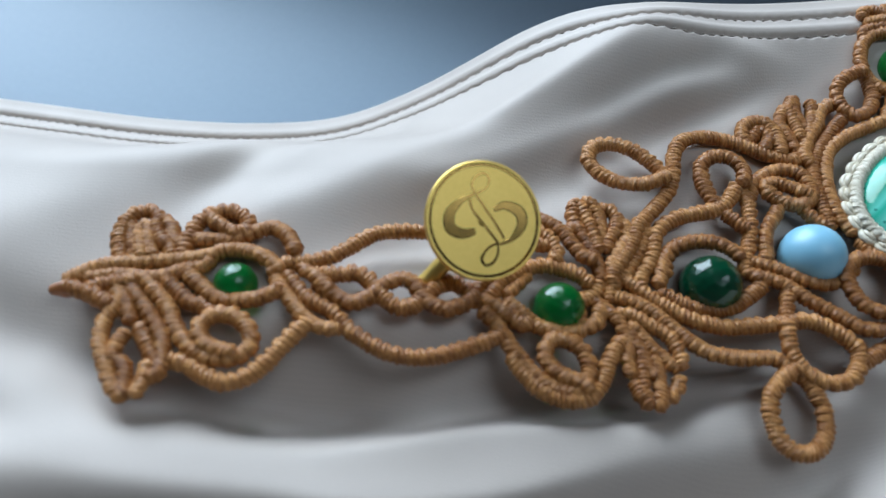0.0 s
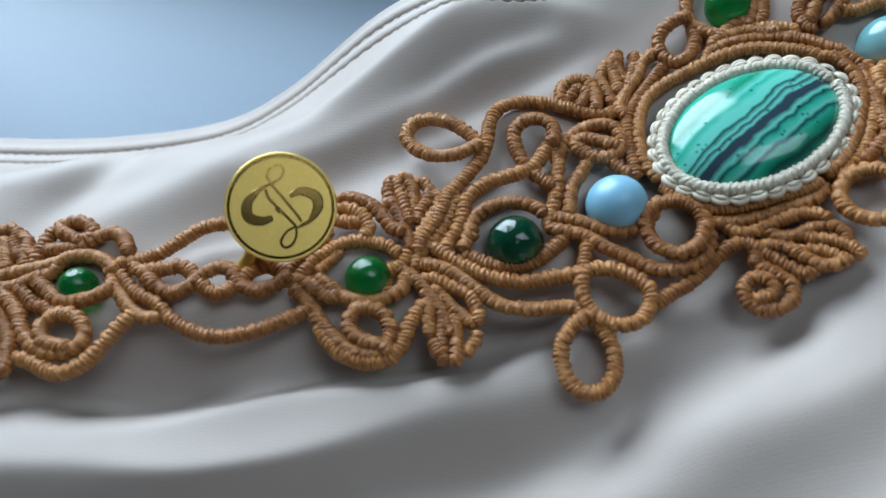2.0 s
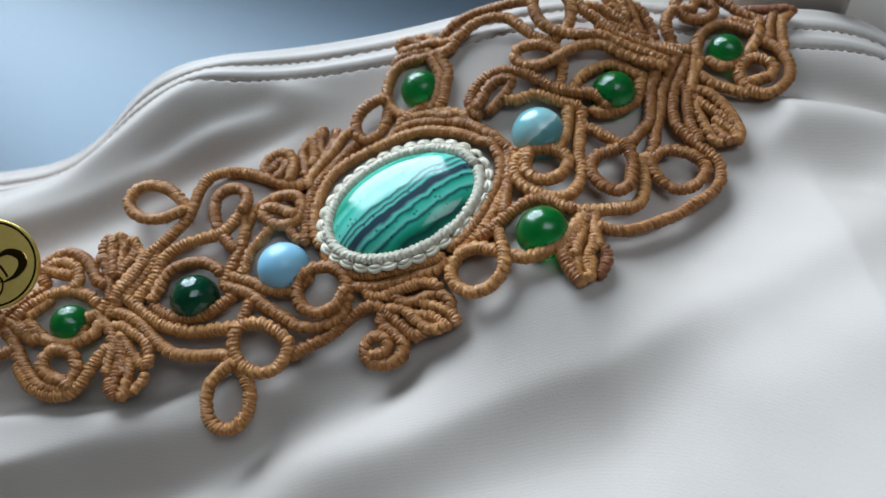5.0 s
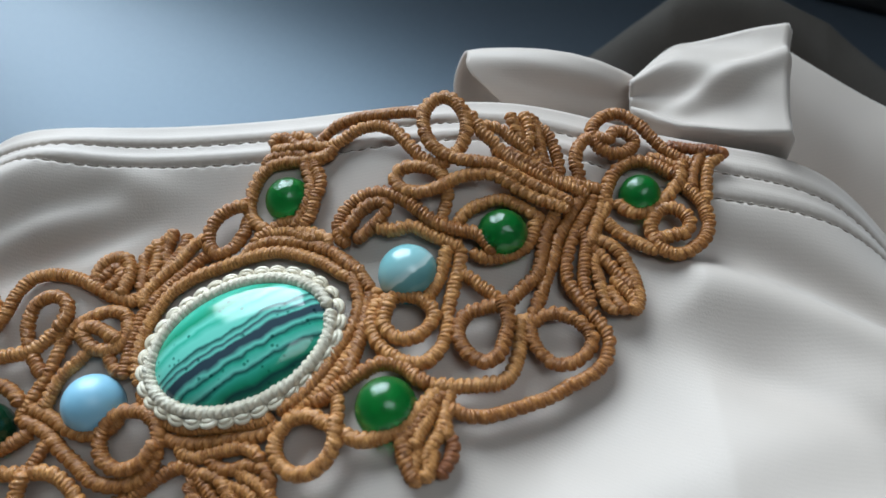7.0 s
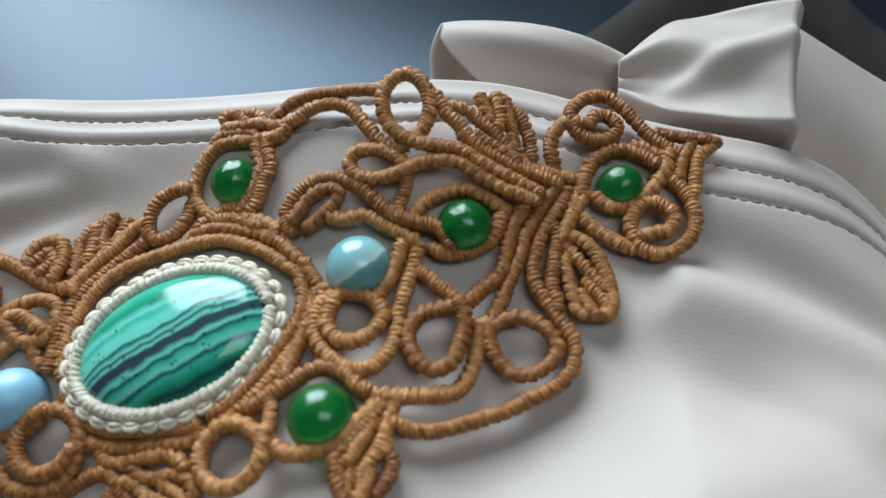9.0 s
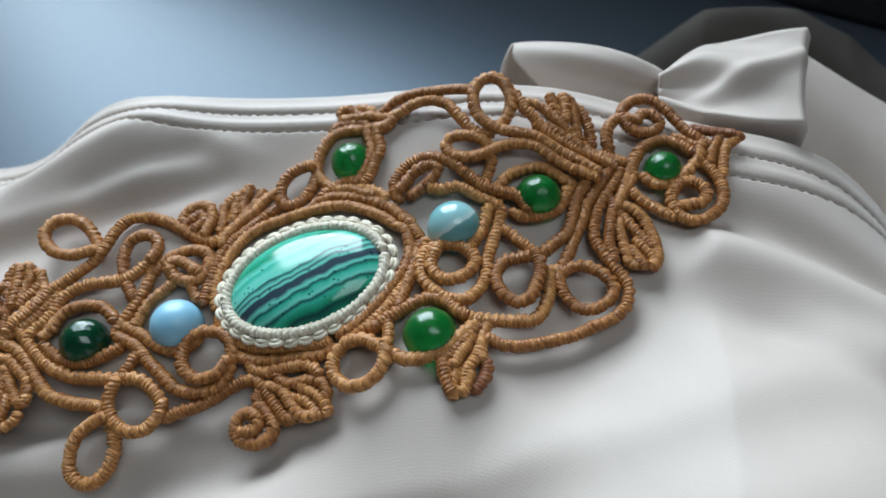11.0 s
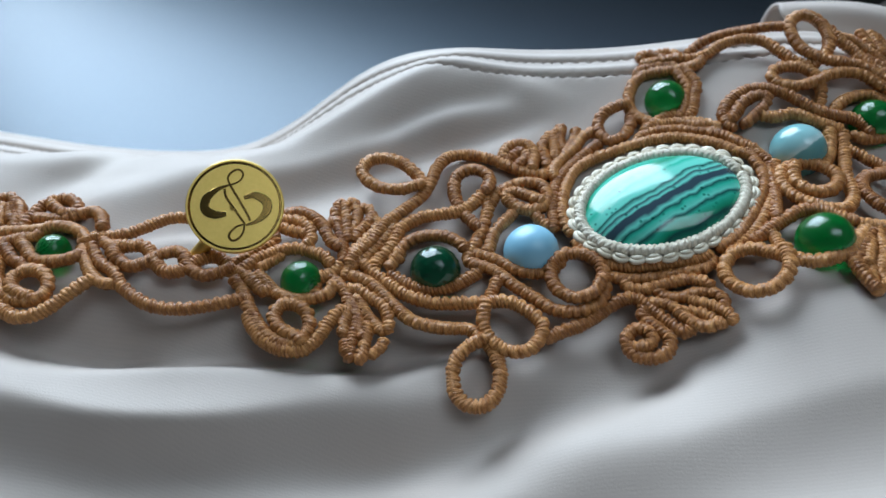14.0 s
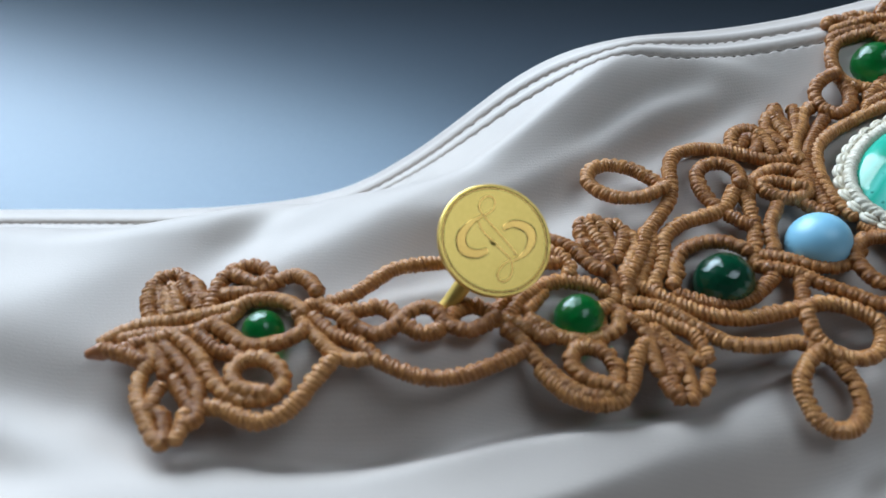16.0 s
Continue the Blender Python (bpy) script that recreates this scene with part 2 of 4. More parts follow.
# the ceiling leaves an opening free for the added fill lamp
setting("ceiling", (2.02, 3.6, 0.06), (-0.69, 0.1, 1.83), PLASTER, "grey plaster ceiling round the opening of an added fill lamp", "ceiling")
setting("ceiling_right", (0.30, 3.6, 0.06), (1.75, 0.1, 1.83), PLASTER, "grey plaster ceiling round the opening of an added fill lamp", "ceiling")
setting("ceiling_front", (1.28, 1.05, 0.06), (0.96, -1.175, 1.83), PLASTER, "grey plaster ceiling round the opening of an added fill lamp", "ceiling")
setting("ceiling_rear", (1.28, 1.85, 0.06), (0.96, 0.975, 1.83), PLASTER, "grey plaster ceiling round the opening of an added fill lamp", "ceiling")
setting("wall_west", (0.1, 3.6, 2.55), (-1.65, 0.1, 0.525), PLASTER, "grey plaster side wall of a plain room", "wall")
setting("wall_east", (0.1, 3.6, 2.55), (1.85, 0.1, 0.525), PLASTER, "grey plaster side wall of a plain room", "wall")
setting("wall_south", (3.4, 0.1, 2.55), (0.1, -1.65, 0.525), PLASTER, "grey plaster rear wall of a plain room", "wall")
# the north wall leaves the window's opening free
setting("wall_north", (3.4, 0.1, 1.02), (0.1, 1.45, -0.24), PLASTER, "grey plaster wall below the window", "wall")
setting("wall_north_top", (3.4, 0.1, 0.07), (0.1, 1.45, 1.765), PLASTER, "grey plaster wall above the window", "wall")
setting("wall_north_left", (0.40, 0.1, 1.46), (-1.40, 1.45, 1.0), PLASTER, "grey plaster wall beside the window", "wall")
setting("wall_north_right", (1.60, 0.1, 1.46), (1.0, 1.45, 1.0), PLASTER, "grey plaster wall beside the window", "wall")
window = tagged(new("window_1"), "white-framed window that lets in cool daylight", "window", kind="structure")
window.location = (-0.50, 1.45, 1.0)
for name, size, place in (("frame_side", (0.05, 0.07, 1.46), (-0.675, 0, 0)), ("frame_side", (0.05, 0.07, 1.46), (0.675, 0, 0)),
                          ("frame_rail", (1.3, 0.07, 0.05), (0, 0, 0.705)), ("frame_rail", (1.3, 0.07, 0.05), (0, 0, -0.705))):
    part(name, box_mesh(name, *size, 0.004), FRAME, window).location = place

table = tagged(new("table"), "blue-grey smooth table under the garment, with an added dark board behind", "table")
turn = radians(-22)
ahead = Vector((math.sin(-turn), math.cos(turn), 0))
middle = Vector((-0.05, 0.262, 0)) - 0.40 * ahead
section = [(-0.46, -0.10), (-0.46, -0.01), (-0.45, 0.0)] + [(-0.43 + 1.1 * k / 20, 0.0) for k in range(21)] + [(0.68, -0.01), (0.68, -0.10)]
rows = [[(x, y, z) for y, z in section] for x in (-0.8, -0.4, 0.0, 0.4, 0.8)]
top = part("tabletop", grid_mesh("tabletop", rows, smooth=False), TABLETOP, table, "smooth blue-grey tabletop that mirrors the window")
top.location, top.rotation_euler = middle, (0, 0, turn)
# low dark board, added to block the window's reflection at the table's back
blocker_board = part("blocker_board", box_mesh("blocker_board", 1.2, 0.02, 0.12, 0.003), BLOCKER, table, "low charcoal board added to block the window's reflection in the table")
blocker_board.location, blocker_board.rotation_euler = middle + 0.528 * ahead + Vector((0, 0, 0.06)), (0, 0, turn + radians(-5))
for sx in (-1, 1):
    for sy in (-1, 1):
        leg = part("leg", box_mesh("leg", 0.05, 0.05, 0.68, 0.004), FRAME, table)
        leg.location = middle + sx * 0.72 * Vector((math.cos(turn), math.sin(turn), 0)) + sy * 0.34 * ahead + Vector((0, 0, -0.41))
        leg.rotation_euler = (0, 0, turn)

# ---- how the cloth and the necklace lie ----
THICK, THIN, ROW = 0.00124, 0.00114, 0.00117
BASE = (0.05004, -0.00298, 0.01158, 0.00258, 0.00266, -0.00069, -0.00117, -0.0054)
SWELLS = ((0.1149, 0.1315, 0.0073, 0.014), (0.114, 0.070, 0.0066, 0.014), (0.0677, 0.1101, -0.0028, 0.014), (0.151, 0.110, -0.0028, 0.018), (-0.006, 0.064, 0.0031, 0.014),
          (0.052, 0.047, -0.0020, 0.009), (0.080, 0.059, -0.0014, 0.008), (0.136, 0.080, -0.0024, 0.010))


def lie(x, y):
    """Height of the middle of the necklace's cords."""
    u, v = (x - 0.06) / 0.1, (y - 0.08) / 0.05
    z = sum(c * f for c, f in zip(BASE, (1, u, v, u * u, u * v, v * v, u ** 3, u * u * v)))
    return z + sum(h * np.exp(-((x - a) ** 2 + (y - b) ** 2) / (2 * s * s)) for a, b, h, s in SWELLS)


def smooth(a, b, x):
    t = np.clip((x - a) / (b - a), 0, 1)
    return t * t * (3 - 2 * t)


EDGE_X = np.array([-0.30, -0.12, -0.09, -0.06, -0.04, -0.02, -0.005, 0.005, 0.015, 0.025, 0.035, 0.045, 0.06, 0.08, 0.10, 0.12, 0.135, 0.15, 0.165, 0.18, 0.195, 0.21, 0.24, 0.30])
EDGE_Y = np.array([0.165, 0.1464, 0.139, 0.1335, 0.1345, 0.1365, 0.1357, 0.1328, 0.1312, 0.1312, 0.1294, 0.1290, 0.1318, 0.1350, 0.1358, 0.1396, 0.1415, 0.1380, 0.1350, 0.1362, 0.1385, 0.1364, 0.12, 0.09])
EDGE_Z = np.array([0.028, 0.0304, 0.0319, 0.0314, 0.0290, 0.0285, 0.0361, 0.0441, 0.0528, 0.0589, 0.0625, 0.0623, 0.0604, 0.0594, 0.0620, 0.0612, 0.0574, 0.0548, 0.0540, 0.0500, 0.0375, 0.0192, 0.008, 0.003])


def edge(x, values):
    return sum(np.interp(x + d, EDGE_X, values) for d in (-0.009, -0.0065, -0.004, -0.002, 0, 0.002, 0.004, 0.0065, 0.009)) / 9


REACH_X = np.array([-0.06, 0.0, 0.022, 0.032, 0.045, 0.055, 0.065, 0.078, 0.09, 0.12, 0.15, 0.17])
REACH_Y = np.array([0.079, 0.080, 0.095, 0.100, 0.100, 0.106, 0.114, 0.124, 0.130, 0.142, 0.134, 0.124])

# the necklace's front border
FRONT_X = np.array([-0.06, -0.045, 0.03, 0.05, 0.07, 0.095, 0.12, 0.135, 0.145, 0.16, 0.18, 0.22])
FRONT_Y = np.array([0.046, 0.046, 0.048, 0.044, 0.052, 0.058, 0.063, 0.076, 0.086, 0.100, 0.104, 0.104])

# folds of the cloth: from, to, height, half width
FOLDS = (
    ((-0.060, 0.0390), (0.004, 0.0420), 0.0046, 0.0066), ((0.000, 0.042), (0.046, 0.0555), 0.0046, 0.0060),
    ((-0.040, 0.030), (0.050, 0.038), -0.0030, 0.0060), ((0.040, 0.041), (0.078, 0.056), -0.0035, 0.0055),
    ((0.034, 0.026), (0.112, 0.058), 0.0030, 0.0075), ((0.062, 0.020), (0.115, 0.040), -0.0016, 0.0090),
    ((-0.012, 0.0545), (0.034, 0.0570), -0.0060, 0.0062), ((-0.052, 0.060), (-0.016, 0.0535), -0.0045, 0.0062), ((0.036, 0.060), (0.066, 0.066), -0.0040, 0.0060),
    ((-0.020, 0.084), (0.036, 0.117), 0.0028, 0.0065), ((0.002, 0.082), (0.055, 0.110), -0.0024, 0.0060),
    ((-0.062, 0.076), (-0.030, 0.098), 0.0016, 0.0085), ((-0.048, 0.094), (-0.006, 0.100), 0.0009, 0.0050),
    ((-0.030, 0.092), (-0.012, 0.112), -0.0018, 0.0040), ((0.042, 0.104), (0.066, 0.116), -0.0012, 0.0035), ((0.060, 0.118), (0.080, 0.112), 0.0010, 0.0030),
    ((0.160, 0.1145), (0.196, 0.105), -0.0042, 0.0050), ((0.158, 0.1055), (0.198, 0.0945), 0.0026, 0.0058),
    ((0.170, 0.0885), (0.196, 0.0740), -0.0024, 0.0052), ((0.130, 0.060), (0.180, 0.082), 0.0022, 0.0080), ((0.150, 0.050), (0.205, 0.070), 0.0016, 0.0100),
    ((0.004, 0.0905), (0.040, 0.1075), 0.0011, 0.0028), ((0.032, 0.1060), (0.050, 0.1140), -0.0011, 0.0026), ((0.048, 0.1090), (0.066, 0.1150), 0.0008, 0.0024),
    ((0.014, 0.1070), (0.034, 0.1150), 0.0008, 0.0026), ((-0.090, 0.100), (-0.060, 0.060), 0.0024, 0.0080), ((-0.085, 0.060), (-0.055, 0.045), -0.0024, 0.0060),
)


# steps of the cloth, lower towards the front: from, to, drop, width
STEPS = (((-0.080, 0.034), (0.015, 0.0405), 0.0045, 0.036), ((0.015, 0.0385), (0.052, 0.0490), 0.0050, 0.032))


def cloth(x, y):
    """Height of the cloth."""
    ye, ze = edge(x, EDGE_Y), edge(x, EDGE_Z) - 0.0006
    side = np.clip(x, -0.075, 0.190)
    core = lie(side, np.clip(y, -0.02, 0.15)) - 0.0022 - 0.62 * 0.012 * np.logaddexp(0, (x - 0.194) / 0.012) - 0.10 * np.maximum(0, -0.075 - x)
    t = smooth(0.0, 1.0, (y - (ye - 0.045)) / 0.042)
    z = core * (1 - t) + ze * t
    for (ax, ay), (bx, by), h, wdt in FOLDS:
        dx, dy = bx - ax, by - ay
        length = math.hypot(dx, dy)
        along = ((x - ax) * dx + (y - ay) * dy) / length
        across = ((x - ax) * dy - (y - ay) * dx) / length + 0.0008 * np.sin(along * 70 + ax * 400)
        beyond = np.maximum(0, np.maximum(-along, along - length))
        z = z + h * np.exp(-(across / wdt) ** 2 - (beyond / (2.4 * wdt)) ** 2)
    for (ax, ay), (bx, by), h, wdt in STEPS:
        dx, dy = bx - ax, by - ay
        length = math.hypot(dx, dy)
        along = ((x - ax) * dx + (y - ay) * dy) / length
        front = ((x - ax) * dy - (y - ay) * dx) / length + 0.0012 * np.sin(along * 70)
        fade = smooth(-0.030, 0.012, along) * (1 - smooth(length - 0.020, length + 0.045, along))
        z = z - h * smooth(-0.002, wdt, front) * (1 - 0.7 * smooth(wdt, 0.045, front)) * fade
    turn_up = np.maximum(0.053, np.interp(x, FRONT_X, FRONT_Y) - 0.005)
    z = z + 0.36 * 0.006 * np.logaddexp(0, (turn_up - y) / 0.006) * smooth(0.030, 0.105, x)
    # under the necklace the cloth stays below the cords
    reach = np.interp(x, REACH_X, REACH_Y)
    roof = lie(x, np.clip(y, 0.03, 0.15)) - 0.0018 + 1.1 * 0.006 * np.logaddexp(0, (y - reach - 0.006) / 0.006) + 0.6 * 0.006 * np.logaddexp(0, (np.interp(x, FRONT_X, FRONT_Y) - 0.004 - y) / 0.006) + 0.8 * 0.008 * np.logaddexp(0, (-0.060 - x) / 0.008) + 14 * np.maximum(0, x - 0.152) ** 2 / 0.3
    gap = z - roof
    z = roof + 0.5 * (gap - np.sqrt(gap * gap + 0.0012 ** 2))
    z = z * smooth(-0.10, -0.03, y)
    return np.maximum(z, 0.0015)


# ---- the garment ----
SEAMS = (0.0052, 0.0100)


def widen(x):
    """The hem is broader round the armhole."""
    return 1 + 0.3 * smooth(0.11, 0.18, x)


def garment():
    thing = tagged(new("garment"), "beige stretch jersey garment with a double-stitched hem, draped on the table", "garment")
    xs = np.arange(-0.26, 0.2851, 0.0008)
    back = np.r_[0, 0.0006, 0.0013, 0.0022]
    rows, uv = [], []
    far = np.r_[np.arange(0.0030, 0.0125, 0.0002), np.arange(0.0126, 0.10, 0.0008), np.arange(0.10, 0.26, 0.0025)]
    inner = np.r_[back, far]
    ye, ze = edge(xs, EDGE_Y), edge(xs, EDGE_Z)
    # the hem's rolled edge, its drop to the table, then the cloth towards the front
    lip = []
    for dy, dz in ((0.0026, None), (0.0022, 0.012), (0.0016, 0.0045), (0.0011, 0.0022), (0.0007, 0.0011), (0.0003, 0.0004)):
        z = np.full_like(xs, 0.0006) if dz is None else cloth(xs, ye) - dz
        lip.append((ye + dy, z))
    for y, z in lip:
        rows.append(np.stack([xs, y, np.maximum(z, 0.0006)], 1))
        uv.append(np.stack([xs, y - ye], 1))
    for d in inner:
        y = ye - d * widen(xs)
        z = cloth(xs, y)
        for s in SEAMS:
            z = z - 0.00065 * np.exp(-((d - s) / 0.00038) ** 2) + 0.0004 * np.exp(-((d - s + 0.0016) / 0.0011) ** 2)
        wave = 0.00026 * np.sin(xs * 2700 + 3 * np.sin(xs * 220))
        z = z + sum(wave * np.exp(-((d - s) / 0.0010) ** 2) for s in SEAMS)
        rows.append(np.stack([xs, y, z], 1))
        uv.append(np.stack([xs, -np.full_like(xs, d)], 1))
    part("body", grid_mesh("body", rows, uv=uv), CLOTH, thing)
    # stitches of both seams
    for s in SEAMS:
        verts, faces = [], []
        at = -0.15
        while at < 0.225:
            x0, x1 = at, at + 0.00145
            pts = []
            for x in (x0, (x0 + x1) / 2, x1):
                ex = np.array([x])
                y = float(edge(ex, EDGE_Y)[0] - s * widen(ex)[0])
                z = float(cloth(ex, np.array([y]))[0]) - 0.00052
                pts.append((x, y, z + (0.00022 if x not in (x0, x1) else 0)))
            base = len(verts)
            for k, (x, y, z) in enumerate(pts):
                r = 0.00019 if k == 1 else 0.0001
                for a in range(6):
                    verts.append((x, y + r * math.cos(a * math.pi / 3), z + r * math.sin(a * math.pi / 3)))
            for k in range(2):
                for a in range(6):
                    faces.append((base + k * 6 + a, base + k * 6 + (a + 1) % 6, base + k * 6 + 6 + (a + 1) % 6, base + k * 6 + 6 + a))
            at += 0.0019
        mesh = bpy.data.meshes.new("stitching")
        mesh.from_pydata(verts, [], faces)
        tagged(part("stitching", mesh, THREAD, thing, "row of small beige machine stitches"), kind="stuff")
    # strap: a hollow folded lobe, a pinch and an upright twisted panel
    lobe, luv = [], []
    for i in range(45):
        u = i / 44
        row, ruv = [], []
        for j in range(57):
            a = radians(-80 + 340 * j / 56)
            start = 0.1130 + 0.0145 * (1 - float(smooth(radians(-5), radians(80), a))) + 0.0035 * max(0.0, math.sin(a)) ** 2
            x = start + (0.1525 - start) * u
            w = max(0.0, (x - 0.113) / 0.0395)
            r = 0.0098 * (1 + 0.06 * math.sin(math.pi * w) - 0.62 * w ** 4)
            ripple = 1 + 0.17 * math.sin(4 * a + 2.5 * w + 0.6) * w ** 1.5 + 0.05 * math.sin(9 * a + 7 * w) * w
            curl = 0.0060 * max(0.0, 1 - (x - 0.113) / 0.007) ** 2 * float(smooth(radians(95), radians(150), a))
            row.append((x, 0.1550 - curl - 0.75 * r * math.cos(a) * ripple, 0.0480 - 0.0010 * w + 1.06 * r * math.sin(a) * ripple))
            ruv.append((x, a * 0.009))
        lobe.append(row)
        luv.append(ruv)
    strap = part("strap", grid_mesh("strap", lobe, uv=luv), CLOTH, thing, "twisted beige jersey strap behind the hem")
    thicken(strap, 0.0008)
    panel, puv = [], []
    for i in range(49):
        u = i / 48
        row, ruv = [], []
        for j in range(-12, 37):
            v = max(0.0, j / 36)
            hang = max(0.0, -j / 36)
            wide = float(smooth(-0.10, 0.36, u))
            y = 0.1455 - 0.0065 * wide + (0.006 + 0.0215 * wide) * v
            x = 0.1495 + 0.0290 * u + 0.003 * u * v - 0.001 * math.sin(v * 3) * u
            fan = 0.0016 * math.sin(9.5 * v + 1.2 + 2.0 * u) * (0.3 + 0.9 * math.sin(math.pi * min(1, u * 1.1 + 0.05))) + 0.0007 * math.sin(21 * v + 6 * u) * (1 - u)
            crease = 0.0022 * math.exp(-((v - 0.10 - 0.55 * u) / 0.10) ** 2) * float(smooth(0.15, 0.5, u))
            z = 0.0515 + 0.0040 * v + 0.0018 * u + fan + crease - 0.0030 * v ** 6 * (1 - u)
            row.append((x, y + 0.004 * hang, z - 0.075 * hang ** 1.3))
            ruv.append((u * 0.035, (v - hang) * 0.03))
        panel.append(row)
        puv.append(ruv)
    # its end turns under
    for k in range(1, 13):
        a = k / 12
        bend = [(p[0] + 0.0016 * math.sin(a * math.pi) - 0.010 * max(0.0, a - 0.4), p[1] + 0.002 * a, p[2] - 0.0050 * a - 0.0012 * math.sin(a * math.pi)) for p in panel[48]]
        panel.append(bend)
        puv.append([(q[0] + 0.008 * a, q[1]) for q in puv[48]])
    thicken(part("strap_end", grid_mesh("strap_end", panel, uv=puv), CLOTH, thing, "upright folded end of the beige strap"), 0.0008)
    # the far half of the garment falls towards the front in shade
    rim = ((0.168, 0.192, 0.006), (0.176, 0.186, 0.030), (0.184, 0.182, 0.040), (0.205, 0.170, 0.036), (0.26, 0.145, 0.024), (0.34, 0.10, 0.008))
    part("back_panel", ridge_sheet("back_panel", rim, 0.1425, 0.168, 0.34), CLOTH, thing, "shaded far half of the beige garment")
    return thing


def ridge_sheet(name, rim, foot, start, end):
    """A draped sheet that rises from its foot to a rim and falls behind it. rim: x, y, z."""
    rx, ry, rz = zip(*rim)
    rows, uv = [], []
    for i in range(100):
        x = start + (end - start) * i / 99
        yr, zr = float(np.interp(x, rx, ry)), float(np.interp(x, rx, rz))
        low = foot - max(0.0, x - 0.20) * 0.9
        row, ruv = [], []
        for j in range(70):
            v = j / 50
            y = low + (yr - low) * v
            z = 0.004 + (zr - 0.004) * (math.sin(v * math.pi / 2) ** 1.2 if v <= 1 else math.cos((v - 1) / 0.38 * math.pi / 2) ** 2)
            z += 0.0016 * math.sin(x * 190 + v * 3.5) * math.sin(math.pi * min(v, 1.0)) + 0.002 * math.sin(x * 75 - v * 5) * min(1, v)
            row.append((x, y, max(0.0006, z)))
            ruv.append((x, y))
        rows.append(row)
        uv.append(ruv)
    return grid_mesh(name, rows, uv=uv)


def thicken(ob, amount):
    mod = ob.modifiers.new("thickness", "SOLIDIFY")
    mod.thickness, mod.offset = amount, 0


garment()
# far fold of the same cloth; its shade is put into the brown colour
brown = ridge_sheet("shaded_fold", ((0.135, 0.215, 0.004), (0.150, 0.214, 0.017), (0.165, 0.212, 0.031), (0.190, 0.210, 0.034), (0.205, 0.206, 0.030), (0.235, 0.20, 0.008)), 0.190, 0.135, 0.235)
tagged(part("shaded_fold", brown, SHADED_CLOTH), "crumpled far fold of the beige cloth, its shade put into a dark brown colour", "cloth")

# ---- the necklace ----
necklace = tagged(new("macrame_necklace"), "caramel macrame necklace with malachite and beads laid on beige cloth", "necklace")


def wrapped(name, points, radius, pitch=0.00074, rounds=12, fine=6, knots=0.34, seed=0):
    """A cord wound with tight half hitches: ribs across it and small knots along one side."""
    pitch = pitch * (0.92 + 0.05 * (seed % 5))
    path, run = spline(points, pitch / fine)
    n = len(path)
    way = np.gradient(path, axis=0)
    way /= np.linalg.norm(way, axis=1)[:, None] + 1e-12
    up = np.array([0.0, 0.0, 1.0])
    side = np.cross(way, up)
    side /= np.linalg.norm(side, axis=1)[:, None] + 1e-9
    top = np.cross(side, way)
    rng = np.random.default_rng(seed + 7)
    turns = int(run[-1] / pitch) + 3
    size, lean = 1 + 0.08 * rng.standard_normal(turns), 0.10 * rng.standard_normal(turns)
    angle = np.arange(rounds) * 2 * np.pi / rounds - np.pi / 2
    hand = 1 if seed % 2 else -1
    phase = run[:, None] / pitch + hand * 0.42 * np.cos(angle)[None, :] + 0.15 * np.sin(2 * angle)[None, :] + 0.12 * np.sin(run * 1900 + 2.3 * seed)[:, None]
    whole = np.clip(np.floor(phase).astype(int), 0, turns - 1)
    part_of = phase - np.floor(phase)
    groove = np.abs(np.sin(np.pi * part_of)) ** 0.5
    pair = 1 - 0.05 * (whole % 2)
    r = radius * (0.665 + 0.345 * groove * pair * size[whole])
    r = r * (1 + 0.025 * np.sin(run * 900 + seed)[:, None] + lean[whole] * 0.4 * np.cos(angle)[None, :])
    # each second hitch throws a small loop to one side
    bead = np.abs(np.sin(np.pi * phase / 2)) ** 3
    r = r + radius * knots * np.maximum(0, np.cos(angle - (0.35 if hand > 0 else np.pi - 0.35)))[None, :] ** 4 * bead
    ends = np.minimum(run, run[-1] - run)[:, None]
    r = r * np.sqrt(np.clip(ends / (0.7 * radius), 0.02, 1))
    ring = path[:, None] + r[..., None] * (np.cos(angle)[None, :, None] * side[:, None] + np.sin(angle)[None, :, None] * top[:, None])
    uv = np.stack(np.broadcast_arrays(phase + 13.7 * seed, (angle / (2 * np.pi) * 4)[None, :]), -1)
    return grid_mesh(name, ring, closed=True, uv=uv)


